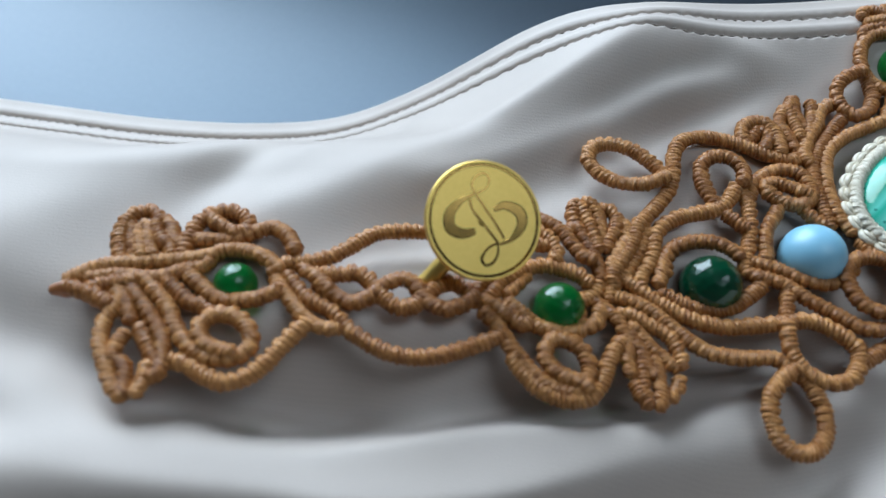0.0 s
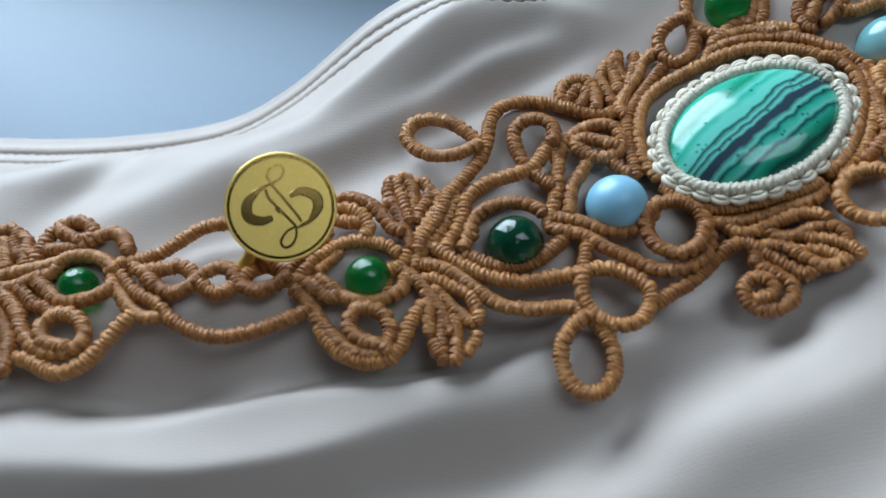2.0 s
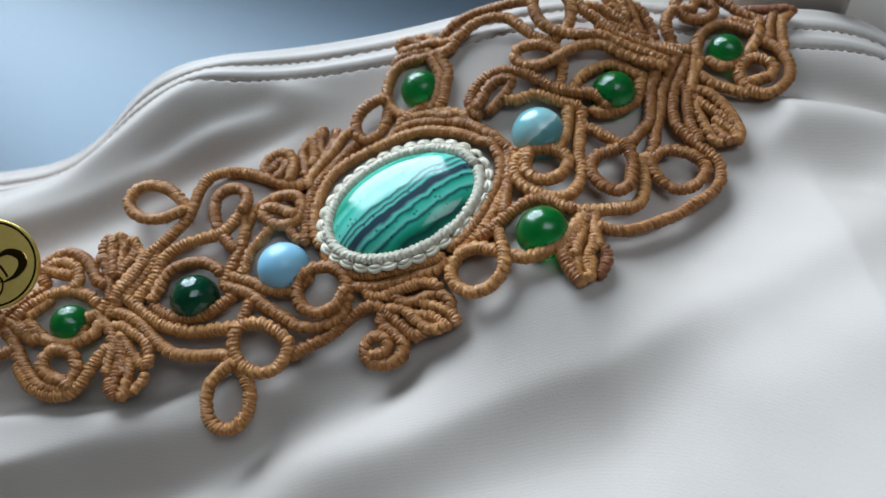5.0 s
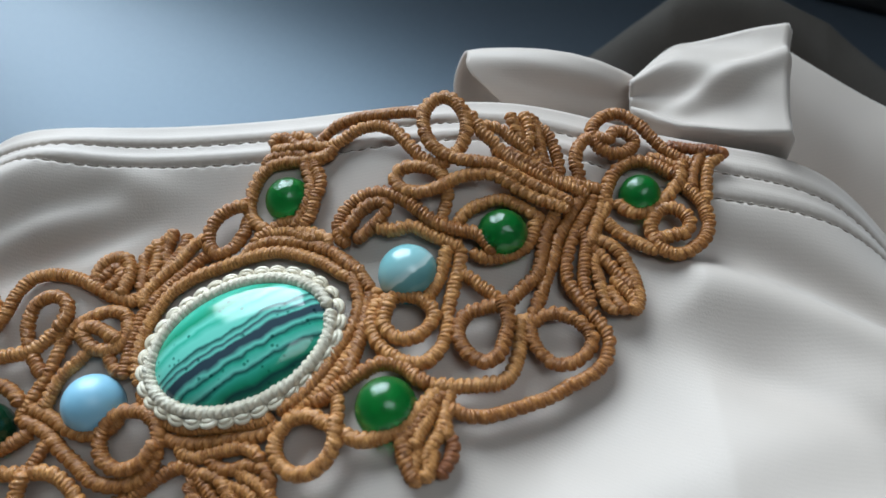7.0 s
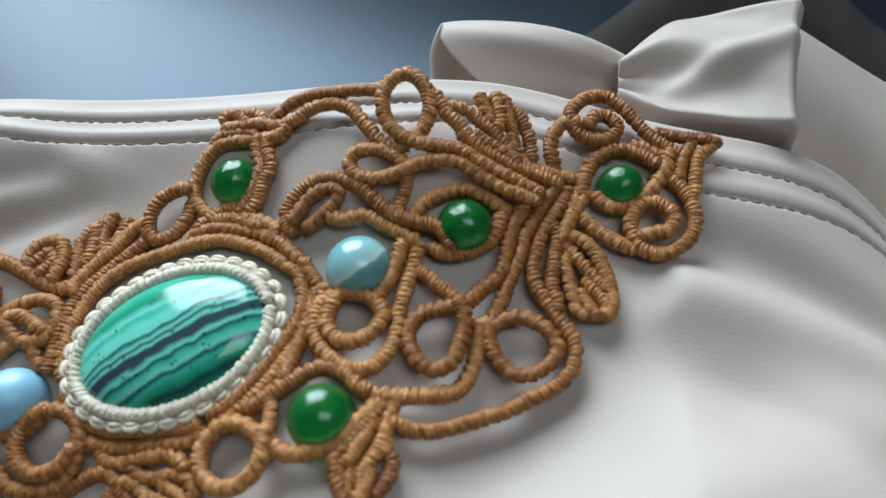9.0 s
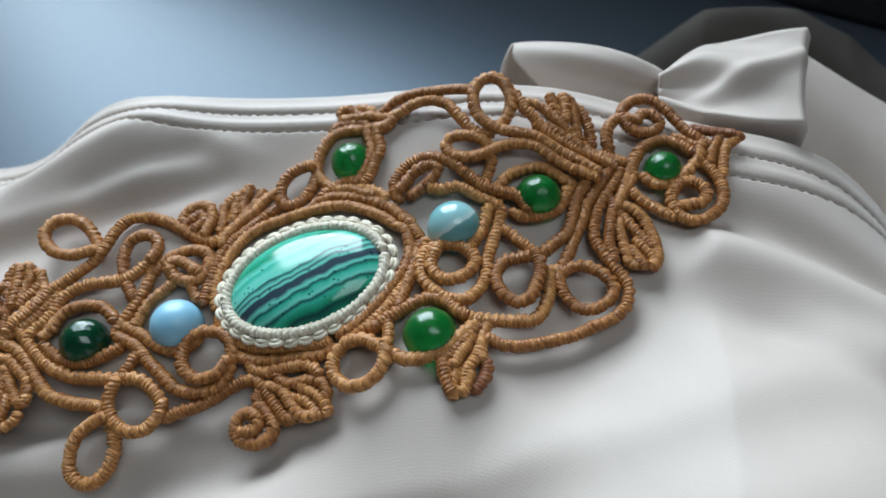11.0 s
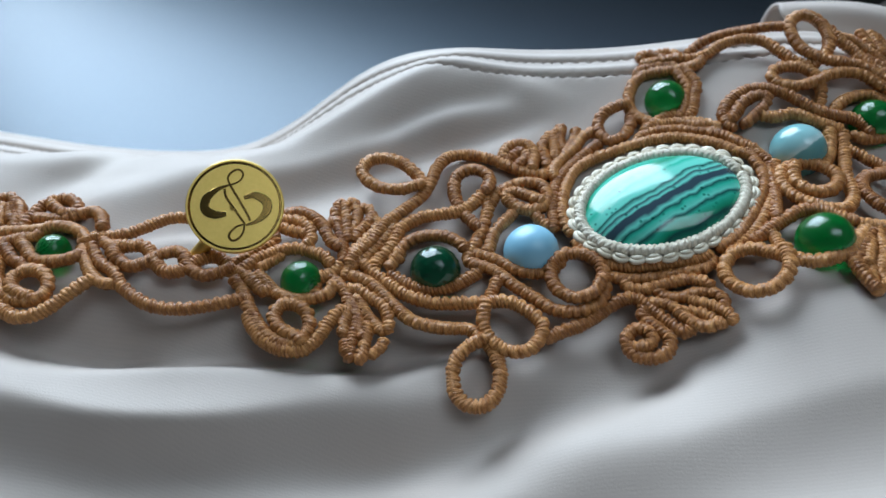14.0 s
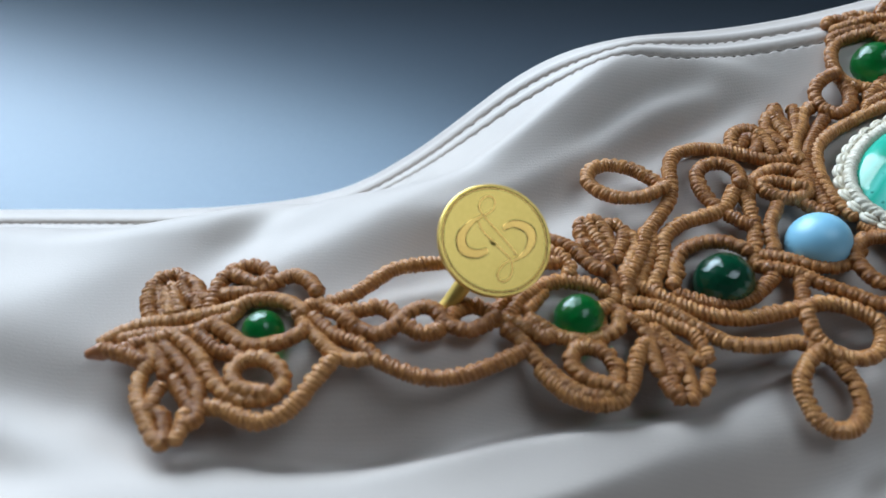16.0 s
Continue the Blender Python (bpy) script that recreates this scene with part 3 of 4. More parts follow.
LABELS = {"leaf": "small macrame leaf of ribbed caramel cord", "curl": "curled caramel cord", "loop": "open loop of caramel cord",
          "bead_frame": "eye-shaped cord frame round a bead", "band": "row of ribbed caramel cords", "braid": "chain of small round cord eyes",
          "stone_setting": "ribbed cord rows round the stone"}
MOTIFS = {
    "leaf_tip": [
        ("stem", THICK, [(-49.4, 66.1), (-46.9, 68.4), (-44, 69.9), (-40.1, 70.5), (-36.2, 71.2), (-30.9, 72.3), (-28.1, 73.5), (-23.8, 72.7), (-21.2, 70.8), (-19.9, 69.1)]),
        ("stem", THICK, [(-48.1, 65.4), (-45.7, 64.7), (-43, 63.3)]),
        ("stem", THICK, [(-47.3, 67), (-44.4, 67.9), (-40.6, 68.2), (-36.6, 68.4), (-33.6, 70), (-31.2, 70.6)]),
        ("stem", THICK, [(-44.1, 66.3), (-41.2, 67), (-38.8, 68)]),
    ],
    "eye_a": [
        ("frame", THICK, [(-32.8, 68.9), (-30.8, 67), (-28.7, 65.2), (-25.8, 64.7), (-22.6, 65.1), (-20.6, 66.1), (-19.8, 67.4)]),
        ("chevron", THICK, [(-36.8, 68.4), (-34.3, 66.2), (-32.2, 64.4), (-30.5, 63.9)]),
    ],
    "curl_a": [
        ("curl", THICK, [(-39.8, 68.4), (-37.9, 66.9), (-35.1, 63.9), (-32.3, 59.1), (-29.4, 56.6), (-26.8, 55.9), (-24.2, 56.4), (-22.9, 58.2), (-23.8, 60.6), (-26, 62.1), (-28.4, 62), (-29.8, 60.4), (-29.3, 58.4), (-27.6, 57.2)]),
        ("arc", THICK, [(-30.4, 54.8), (-28.1, 53.3), (-25.9, 52.7), (-22.9, 53.6), (-20.3, 55.8), (-18.5, 58.1), (-16.3, 60.4)]),
    ],
    "leaf_g": [
        ("vein", THIN, [(-42.9, 67.2), (-41.5, 64.2), (-42.5, 60.6), (-42.1, 57.4), (-40.9, 54.7), (-39.4, 51.7), (-37.3, 49.7)]),
        ("vein", THIN, [(-39.4, 59.8), (-40.3, 56.8), (-40.4, 54.3)]),
        ("vein", THIN, [(-40.2, 66.1), (-36.5, 61.7), (-34.5, 58.4), (-34, 55.3), (-34.1, 53.4)]),
        ("vein", THIN, [(-37.9, 59.8), (-36, 56.6), (-34.4, 54.5)]),
        ("vein", THIN, [(-38.7, 54.4), (-37.9, 52.1), (-37.5, 49.7)]),
        ("vein", THIN, [(-35.8, 54), (-36, 51.6), (-36.6, 49.7)]),
        ("vein", THIN, [(-41.8, 66.4), (-40.2, 63.4), (-38.8, 60.3)]),
    ],
    "leaf_f": [
        ("vein", THIN, [(-43.1, 71.7), (-43.8, 74.5), (-43.6, 77.4), (-42.6, 79.1)]),
        ("vein", THIN, [(-41.9, 77.3), (-40.9, 74.4), (-40.1, 72)]),
        ("vein", THIN, [(-41.6, 79.7), (-40.3, 79.9), (-39.2, 78.3)]),
        ("vein", THIN, [(-38.8, 79.2), (-37, 77.2), (-36, 74.8)]),
        ("vein", THIN, [(-39.4, 77.4), (-38.2, 74.8), (-36.8, 73)]),
        ("vein", THIN, [(-42.9, 77.9), (-42.2, 75), (-41.2, 72.1)]),
        ("vein", THIN, [(-37.4, 76.8), (-36.9, 74.1), (-36.3, 72.2)]),
        ("vein", THIN, [(-40.5, 77), (-39.6, 74.3), (-38.6, 71.7)]),
    ],
    "curl_b": [
        ("curl", THICK, [(-34.6, 72.8), (-33.9, 76.1), (-32.9, 78.4), (-30.9, 80), (-28.3, 80.1), (-26.2, 78.5), (-26, 76.8), (-27.7, 76.3), (-29.3, 77.1)]),
        ("curl", THICK, [(-31.9, 75.1), (-27.4, 75.3), (-24.5, 76.8), (-22, 77.3), (-19.7, 75.5), (-17.9, 72)]),
    ],
    "knot_a": [
        ("cord", THICK, [(-21.9, 68.8), (-19.9, 70.9), (-16, 71.3), (-12.8, 72.4), (-9.9, 74.6), (-6.9, 76.7), (-3.2, 77.4), (0.5, 77.6), (5.5, 77.6), (10.9, 78.3), (17, 77.1)]),
        ("cord", THICK, [(-21.3, 69.1), (-18.4, 65.2), (-16.3, 62.5), (-13.7, 60.8)]),
        ("cord", THICK, [(-19.7, 69.7), (-18, 67.2), (-15.6, 64.7), (-12.6, 63.1), (-10.3, 60.6), (-7.4, 58.6), (-4.6, 57.4), (-0.7, 57.1), (3.3, 58), (7.6, 59.9), (12.1, 62.2)]),
        ("cord", THICK, [(-17, 70.1), (-15.6, 69), (-14.3, 67.8), (-12.5, 65.6)]),
    ],
    "braid": [
        ("cord", THICK, [(-16.1, 69.5), (-13.6, 69.1), (-11.6, 69.1), (-9.7, 69.4), (-7.9, 68.4), (-6.2, 66.4), (-4.4, 64.6), (-2.9, 64.2), (-1.2, 64.8), (0.4, 66.5), (2.1, 68.3), (4.1, 69.1), (6.1, 68.2), (7.8, 65.7)]),
        ("cord", THICK, [(-15.3, 68.3), (-12.4, 65.8), (-9.8, 64.6), (-7.6, 65.6), (-6.1, 67.3), (-4.6, 68.3), (-2.8, 68.9), (-1.2, 68.1), (0.3, 65.9), (1.8, 64.9), (3.6, 64.7), (5.8, 65.9), (8.1, 67.9)]),
    ],
    "eye_b": [
        ("frame", THICK, [(10, 68.4), (11.4, 70.2), (13.5, 71.8), (15.4, 72.9), (17.9, 73.6), (21.1, 73.1), (23.3, 72.2), (25, 70.4)]),
        ("chevron", THIN, [(11.4, 67.9), (13.2, 69.7), (14.8, 71.5)]),
        ("chevron", THIN, [(8.1, 68.8), (10, 70.9), (12.5, 73.4), (13.8, 74.3)]),
        ("chevron", THIN, [(7.7, 67.5), (10.2, 66.2), (12.4, 64.2)]),
        ("frame", THICK, [(22.8, 68.1), (24.1, 68.8), (25.6, 70.2), (26.4, 72.3)]),
        ("frame", THICK, [(11.5, 67.7), (14.2, 65.5), (16.4, 64), (19.9, 63.4), (23.4, 64.2), (25.4, 65.5), (25.6, 66.5)]),
        ("chevron", THICK, [(9.6, 66.8), (11.8, 65.3), (13.9, 63.6)]),
    ],
    "curl_c": [
        ("curl", THICK, [(7.9, 65.8), (10.6, 63.2), (12.9, 59.6), (15.6, 56.5), (18.2, 55), (20.7, 54.8), (22.6, 55.9), (23.2, 58.4), (22.2, 60.7), (20.1, 61.8), (17.9, 61.4), (17.1, 59.5), (17.7, 57.8), (19.2, 56.6), (20.8, 56.1)]),
        ("arc", THICK, [(12.6, 58.3), (15.8, 54.8), (19.3, 53.5), (22.7, 53.9), (25, 56.3), (26.3, 59.2), (28, 61.9)]),
    ],
    "curl_d": [
        ("curl", THICK, [(12, 79.8), (15.4, 82.1), (18.6, 81.7), (21.7, 79.1), (24.1, 75.6)]),
        ("curl", THICK, [(13.6, 74.3), (12.7, 77), (13.5, 79.4), (16.1, 79.9), (19, 78.2), (20, 75.4), (18.7, 74.1)]),
    ],
    "leaf_h": [
        ("vein", THIN, [(22.5, 80.1), (23.6, 81.2), (25, 78.4), (26.3, 74.8), (26.7, 71.4)]),
        ("vein", THIN, [(23.4, 83.5), (24, 85.4), (25.1, 83.1), (25.9, 79.7), (26.7, 76.1)]),
        ("vein", THIN, [(24.7, 85.8), (26, 85.9), (27.3, 83.9), (27.6, 80.5), (27, 77)]),
        ("vein", THIN, [(27.6, 84.3), (28.7, 84.6), (30.1, 83.2), (29.7, 80.9), (28.4, 78.7), (27.5, 76.5)]),
        ("vein", THIN, [(31.6, 81.5), (31.4, 79), (29.6, 76.2), (27.7, 73.3)]),
    ],
    "band_a": [
        ("cord", THICK, [(34.5, 80.8), (33.2, 77.6), (30.8, 73.9), (28.2, 71.3), (27.1, 68.3)]),
        ("cord", THICK, [(36.9, 77.1), (36.1, 74), (35, 70.8)]),
    ],
    "loop_a": [
        ("cord", THICK, [(63.1, 97.7), (62.1, 96.2), (58.6, 96.6), (54.9, 98.1), (50.9, 99.4), (46.8, 99.7), (43.2, 98.5), (41.3, 95.5), (40.5, 91.9), (39.3, 88.3), (37.5, 86), (35.6, 83.8), (33.5, 81.7), (32.2, 78.9), (31, 76.7), (28.5, 73.5), (27.6, 70.8)]),
        ("loop", THICK, [(39.8, 90.5), (37.7, 93.2), (34.9, 95.7), (31.1, 97), (27.9, 96.1), (26.8, 93.5), (28.2, 90.8), (31, 89), (34.6, 88.6), (37.9, 89.6), (39.8, 90.7)]),
    ],
    "loop_e": [
        ("cord", THICK, [(32.6, 72.4), (35.1, 76.3), (36.4, 80.6), (39.5, 83.1), (43.3, 84.2), (47.1, 85.3), (49.6, 87.6), (51.3, 90.4)]),
        ("loop", THICK, [(47.6, 85), (45.9, 87.6), (45.1, 91), (45.6, 93.5), (47.4, 95), (49.6, 95.1), (51.6, 93.7), (52.2, 91.1), (51.3, 88.6)]),
    ],
    "band_b": [
        ("cord", THICK, [(51.9, 90.1), (52, 86.1), (51.3, 81.4), (50.2, 77.9), (49.1, 75)]),
        ("cord", THICK, [(55.8, 84), (53.9, 81.1), (53.1, 77.4)]),
        ("cord", THIN, [(48.2, 84.1), (50, 82)]),
    ],
    "curl_e": [
        ("curl", THICK, [(52.4, 86.9), (53.3, 90.1), (55.3, 91.9), (58.5, 93.6), (61.6, 93.5), (63.3, 91), (63.2, 88.4), (61.4, 86.6), (58.3, 86.5), (55.8, 88.3), (55.5, 89.8), (57.1, 90.4), (59.3, 89.7)]),
        ("cord", THIN, [(61.3, 85.2), (63.8, 82.3)]),
    ],
    "eye_c": [
        ("frame", THICK, [(36.6, 72.8), (36.8, 75.3), (38, 77.6), (41.4, 79.1), (45, 79), (47.7, 77.6), (49.1, 75.9)]),
        ("frame", THICK, [(34.9, 70.9), (37.2, 69.3), (39.8, 68.2), (43.3, 67.9), (46.8, 68.9), (50.4, 71.3), (51.8, 72.7)]),
    ],
    "band_c": [
        ("cord", THICK, [(49.5, 76.3), (53.8, 75.2), (57.8, 73.3), (61.4, 72.6), (64.5, 73.5), (66.6, 76.1)]),
        ("cord", THIN, [(54.7, 70.3), (54, 68), (53.5, 66)]),
    ],
    "ring_e": [
        ("loop", THICK, [(49.7, 74.1), (54.1, 72.7), (57.7, 70), (61.5, 67.6), (64.9, 65.6), (68.8, 65.5), (72.4, 67.1), (73.5, 69.7), (73.6, 72), (72.6, 74.9), (69.6, 76.5), (66.6, 76.1), (64.5, 74), (64.4, 71.2), (65.9, 68.5), (68.4, 67.5), (70.9, 68.2), (72.2, 69.3)]),
    ],
    "loop_f": [
        ("loop", THICK, [(32.4, 70.4), (35.8, 68), (39.8, 66), (44.2, 65.1), (47.5, 65.3), (52.6, 65.8), (57, 66.2), (60.4, 64.7), (62.9, 62.3), (62.7, 59.8), (60.6, 57.5), (57.1, 57.4), (54.3, 59.1), (53.1, 61.7), (53.2, 64.3)]),
    ],
    "loop_g": [
        ("loop", THICK, [(27.7, 69.6), (31, 68.9), (34.1, 66.9), (37.3, 64), (40.8, 61.5), (44.7, 60.8), (47.5, 60.8), (50.8, 60.8), (53, 59.2), (55.3, 57), (56.5, 53.5), (56, 50.3), (54.3, 48.3), (51.8, 47.8), (49.3, 49.5), (48.5, 52.5), (48.9, 55.3), (51.1, 57.7), (53, 58.9)]),
    ],
    "stem_a": [
        ("cord", THICK, [(63, 60), (66.7, 62), (70.8, 64.2), (74, 66.9), (77.9, 69.1), (79.6, 68.7), (81.9, 66.7), (84.2, 64.6), (86.6, 62.9)]),
    ],
    "spiral": [
        ("curl", THICK, [(80.3, 65.7), (82.8, 63.5), (84.4, 61.8), (84.2, 59.8), (82.2, 58.5), (79.6, 58.4), (77.6, 59.6), (77.3, 61.9), (78.9, 63.3), (80.9, 62.8), (81.5, 61.4), (80.8, 60.2)]),
    ],
    "leaf_e": [
        ("vein", THIN, [(77.8, 70.9), (80, 70.4), (82.4, 71), (85.1, 71.6), (88.1, 71.9), (90.8, 70.7)]),
        ("vein", THIN, [(83.9, 69.4), (86.1, 69), (88.8, 69.6), (91.6, 69.4), (93.3, 67.7)]),
        ("vein", THIN, [(88.5, 68.1), (91, 67), (93.2, 65.5), (94.1, 64.1), (93.5, 63.2)]),
        ("vein", THIN, [(82.1, 68.3), (84.6, 67.6), (86.9, 65.4), (89.1, 63.6), (90.7, 63.2)]),
        ("vein", THIN, [(87.3, 66.4), (89.8, 65.7), (91.8, 64.1), (93.5, 63.1)]),
    ],
    "leaf_b": [
        ("vein", THIN, [(25.7, 68.3), (28, 66.3), (29.4, 62.7), (29.1, 59.3), (29.5, 56.8)]),
        ("vein", THIN, [(29.7, 66.7), (32.9, 65.1), (35.6, 63.2), (36.6, 60.6), (36.6, 58.3)]),
        ("vein", THIN, [(30.5, 64.7), (31.7, 63.3), (33.5, 61.2), (35.7, 59.3)]),
        ("vein", THIN, [(31.3, 61), (31, 59), (30.8, 56.7), (30.9, 54.1), (31.5, 52.7)]),
        ("vein", THIN, [(32.6, 60.9), (33.2, 58.9), (33.3, 56.1), (33, 53.6), (32.1, 52.5)]),
        ("vein", THIN, [(36.2, 58.2), (36, 56.7), (35, 55.3), (33.8, 54.2)]),
        ("vein", THIN, [(29, 65.3), (30.6, 62.6), (31.5, 60.3), (32, 58.4)]),
        ("vein", THIN, [(29.5, 57.1), (30, 55.1), (30.6, 53.6)]),
    ],
    "setting": [
        ("cord", THICK, [(81.3, 106.6), (84.9, 108.1), (89.6, 107.8), (94.1, 106.8), (98.4, 105), (101.6, 102.7), (103.8, 100.3)]),
        ("cord", THICK, [(83.5, 109.4), (86.1, 109.6), (89.8, 109.7), (93.4, 108.9), (95.8, 107.8)]),
        ("cord", THICK, [(101.5, 101), (103.2, 96.7), (103.1, 92.7), (101.6, 88.6), (99.8, 84.6), (97, 80.2), (92.8, 77)]),
        ("cord", THICK, [(105.8, 99.4), (105.3, 94.5), (104, 89.6), (101.9, 85), (99.1, 80.5), (95.6, 77.3)]),
        ("cord", THICK, [(99.5, 101.5), (95.6, 103.7), (91.5, 105.1), (87.2, 105.9), (81.3, 105), (78.3, 103.9), (75.4, 102.7), (71.4, 100.6), (68.7, 97.8), (66.9, 93.5), (66.2, 88.6), (66.6, 84.3), (68.3, 80.8)]),
        ("cord", THICK, [(68.2, 80.6), (69.6, 78.3), (72.3, 76.5), (74.8, 75.2), (78.2, 74.7), (82.3, 75), (86.3, 75.5), (89.6, 75.7), (92.5, 76.6)]),
        ("cord", THICK, [(72.6, 73.5), (75, 72.9), (77.6, 72.6), (82, 72.9), (86.1, 73.6), (89.4, 73.9), (91.8, 74.8)]),
        ("cord", THICK, [(94.2, 107.5), (97.7, 105.1), (100.7, 102.8), (103.3, 101.6)]),
        ("cord", THICK, [(105.3, 98.7), (104.8, 95.9), (104.8, 92.4), (104.3, 88), (103.8, 83.4)]),
        ("cord", THIN, [(102.6, 78.6), (102.9, 76.1)]),
    ],
    "leaf_a": [
        ("vein", THIN, [(61.9, 104.2), (62.8, 100.7), (63.1, 97.5)]),
        ("vein", THIN, [(62.6, 106.1), (63.5, 107.4), (64.3, 104), (64.5, 99.9)]),
        ("vein", THIN, [(64.7, 108.8), (65.7, 110.1), (65.5, 107.2), (65.9, 104.6)]),
        ("vein", THIN, [(68.3, 110.2), (68.6, 107.8), (67, 103.6), (65.9, 101.2)]),
        ("vein", THICK, [(70.2, 107.5), (68.3, 103.9), (65.4, 99.8), (64.2, 96.2)]),
        ("vein", THICK, [(71.5, 103.9), (67.9, 99.5), (65.3, 95.2), (64.4, 90.9), (64.4, 85.8), (64.4, 81.8)]),
    ],
    "curl_f": [
        ("curl", THICK, [(55.1, 98.2), (54.1, 100.8), (55.7, 103.5), (58.6, 104.1), (60.3, 101.4), (60.3, 98.6)]),
        ("curl", THIN, [(55.8, 100.1), (57.4, 101.8), (58.7, 100.4), (57.6, 98.3)]),
    ],
    "eye_d": [
        ("frame", THICK, [(93.8, 123.9), (88, 123.5), (82.9, 123), (80.7, 120.9), (79.7, 117.4), (79.9, 114), (82.3, 111.3), (84.4, 110.3)]),
        ("frame", THICK, [(91.5, 121.6), (92.9, 118.5), (92.2, 115.1), (91.8, 112.3), (90.5, 110.2)]),
        ("frame", THIN, [(90, 121.3), (91.3, 118.1), (90.5, 113.3), (89.4, 110.7)]),
        ("cord", THICK, [(82.7, 108.6), (85.4, 110.6), (87.9, 111.7)]),
        ("cord", THICK, [(87.4, 110.2), (90.8, 108.9), (94.3, 108)]),
    ],
    "loop_h": [
        ("loop", THICK, [(79.7, 113.6), (79.6, 110.2), (78.2, 107.1), (75.6, 105.7), (73.8, 107.1), (73.2, 109.8), (74.5, 112.7), (77.1, 114.1), (79.8, 114.4)]),
    ],
    "leaf_i": [
        ("vein", THIN, [(81.7, 124.2), (86.1, 125), (90, 124.4)]),
        ("vein", THIN, [(81.7, 126.8), (83.1, 128.5), (85.4, 127.7), (87.7, 126)]),
        ("vein", THIN, [(81.9, 126), (86.5, 126.2), (90.9, 126)]),
    ],
    "arch": [
        ("cord", THICK, [(85.3, 128.6), (88.6, 128), (90.4, 126.4), (92.8, 125.6), (95.8, 126.1), (98.6, 127.6), (102.6, 127.9), (106.4, 126.2), (109.3, 123.3), (111.9, 121.1), (115.1, 120.3)]),
        ("cord", THICK, [(91.4, 126.5), (94.1, 129.1), (98.1, 130.2), (103.3, 129.8), (108.3, 129.4), (112, 128.7)]),
    ],
    "curl_g": [
        ("curl", THICK, [(100.1, 106.9), (98.4, 107.9), (97.7, 110.3), (99.1, 113.4), (101.8, 115.1), (105.3, 115.4), (108.9, 114.2), (112, 112.2), (114.7, 110.5), (118.8, 109.5), (122.4, 109.1)]),
        ("curl", THICK, [(100.6, 107.3), (103.2, 109.6), (105.6, 112.1), (105.9, 113.4), (103.6, 113.7), (101.1, 111.9), (99.6, 109.4)]),
    ],
    "eye_e": [
        ("frame", THICK, [(107.1, 109.3), (110.7, 110), (113.7, 108.9), (117.1, 107.7), (120, 106.7)]),
        ("frame", THICK, [(117.1, 106.5), (116.8, 103.7), (116.1, 100.8), (114.7, 97.9)]),
    ],
    "loop_i": [
        ("loop", THICK, [(119.5, 107.4), (119.2, 103.2), (118.6, 99.8), (118.1, 95.9), (118.3, 92.4), (117.6, 88.8), (115.2, 85.8), (111.8, 85.9), (108.2, 88.2), (106.2, 91.6), (106.5, 95.1), (108.6, 97), (111.6, 97.5), (114.1, 96.7), (115.9, 94.7), (115.7, 92.7), (114.2, 90.5), (111.8, 89.4), (109.7, 90), (108.3, 91.8), (108.2, 93.9)]),
    ],
    "loop_j": [
        ("loop", THICK, [(135.8, 115.4), (133.8, 112.3), (133.4, 108.8), (132.4, 103.9), (130.3, 101.3), (127.6, 98.3), (124, 96.8), (121.3, 95.1), (120.3, 92.3), (121.5, 89), (124.5, 87.3), (126.7, 88.7), (127.7, 92), (128.1, 94.6), (127.6, 96.6)]),
    ],
    "band_d": [
        ("cord", THIN, [(120.5, 102.4), (123.5, 100.5), (126.3, 98.8)]),
    ],
    "eye_f": [
        ("frame", THICK, [(118.2, 110.3), (119.7, 112.8), (122.4, 114.7), (125.8, 116.1), (128.7, 115.7), (131.8, 114.6), (133.4, 114.1)]),
        ("frame", THICK, [(120.8, 106.6), (123.6, 105.9), (127, 106.6), (130.3, 108.8), (131.6, 111.6), (132, 114)]),
    ],
    "loop_k": [
        ("loop", THICK, [(115.6, 118), (114, 119.1), (111.2, 119.6), (108.4, 119.2), (107.2, 117.8), (108.4, 116.1), (111.7, 115.3), (115.3, 116.3), (118.3, 117.9), (121.9, 119), (125.1, 119.1), (128.5, 117.8), (131.6, 116.9), (134.5, 116.5), (136.7, 116.1)]),
        ("cord", THIN, [(116.5, 115.1), (115.8, 111.2)]),
    ],
    "loop_l": [
        ("loop", THICK, [(117.8, 122.5), (119.1, 125.2), (119, 127.9), (117.6, 130.5), (115.1, 131.9), (113, 130.9), (111.7, 128.4), (112.2, 124.8), (114.2, 122.3), (117.3, 121), (120.6, 120.8), (124.6, 121), (127.6, 120.1), (131.4, 119), (135.1, 118.1), (137.3, 117.3)]),
    ],
    "band_e": [
        ("cord", THICK, [(119.6, 129.3), (121.8, 126.6), (123.8, 125.2), (127, 122.8), (129.9, 121.9), (134.1, 120.9), (138.5, 120.5), (141.1, 119.6)]),
        ("cord", THICK, [(134, 122.9), (136.2, 121.9), (139.9, 122.1), (143.6, 121.5)]),
        ("cord", THICK, [(123.6, 124.3), (127.3, 123.3), (131.3, 122.3), (135.8, 121.6), (140.8, 121.5), (143.1, 121.3)]),
    ],
    "leaf_j": [
        ("vein", THICK, [(125.7, 124.6), (129.5, 123.6), (132.4, 122.7), (134.3, 121.5)]),
        ("vein", THIN, [(124.9, 128), (126.9, 127), (129.5, 125.9), (131.6, 124.1)]),
        ("vein", THIN, [(126.3, 131.9), (127.3, 130), (128.7, 127.4)]),
        ("vein", THIN, [(128.5, 132.8), (129.5, 130.6), (130.1, 127.6)]),
        ("vein", THIN, [(130.6, 131.9), (131.9, 128.5), (132.9, 124.6)]),
        ("vein", THIN, [(132.9, 130.1), (134.6, 127.4), (135.6, 123.9)]),
    ],
    "band_f": [
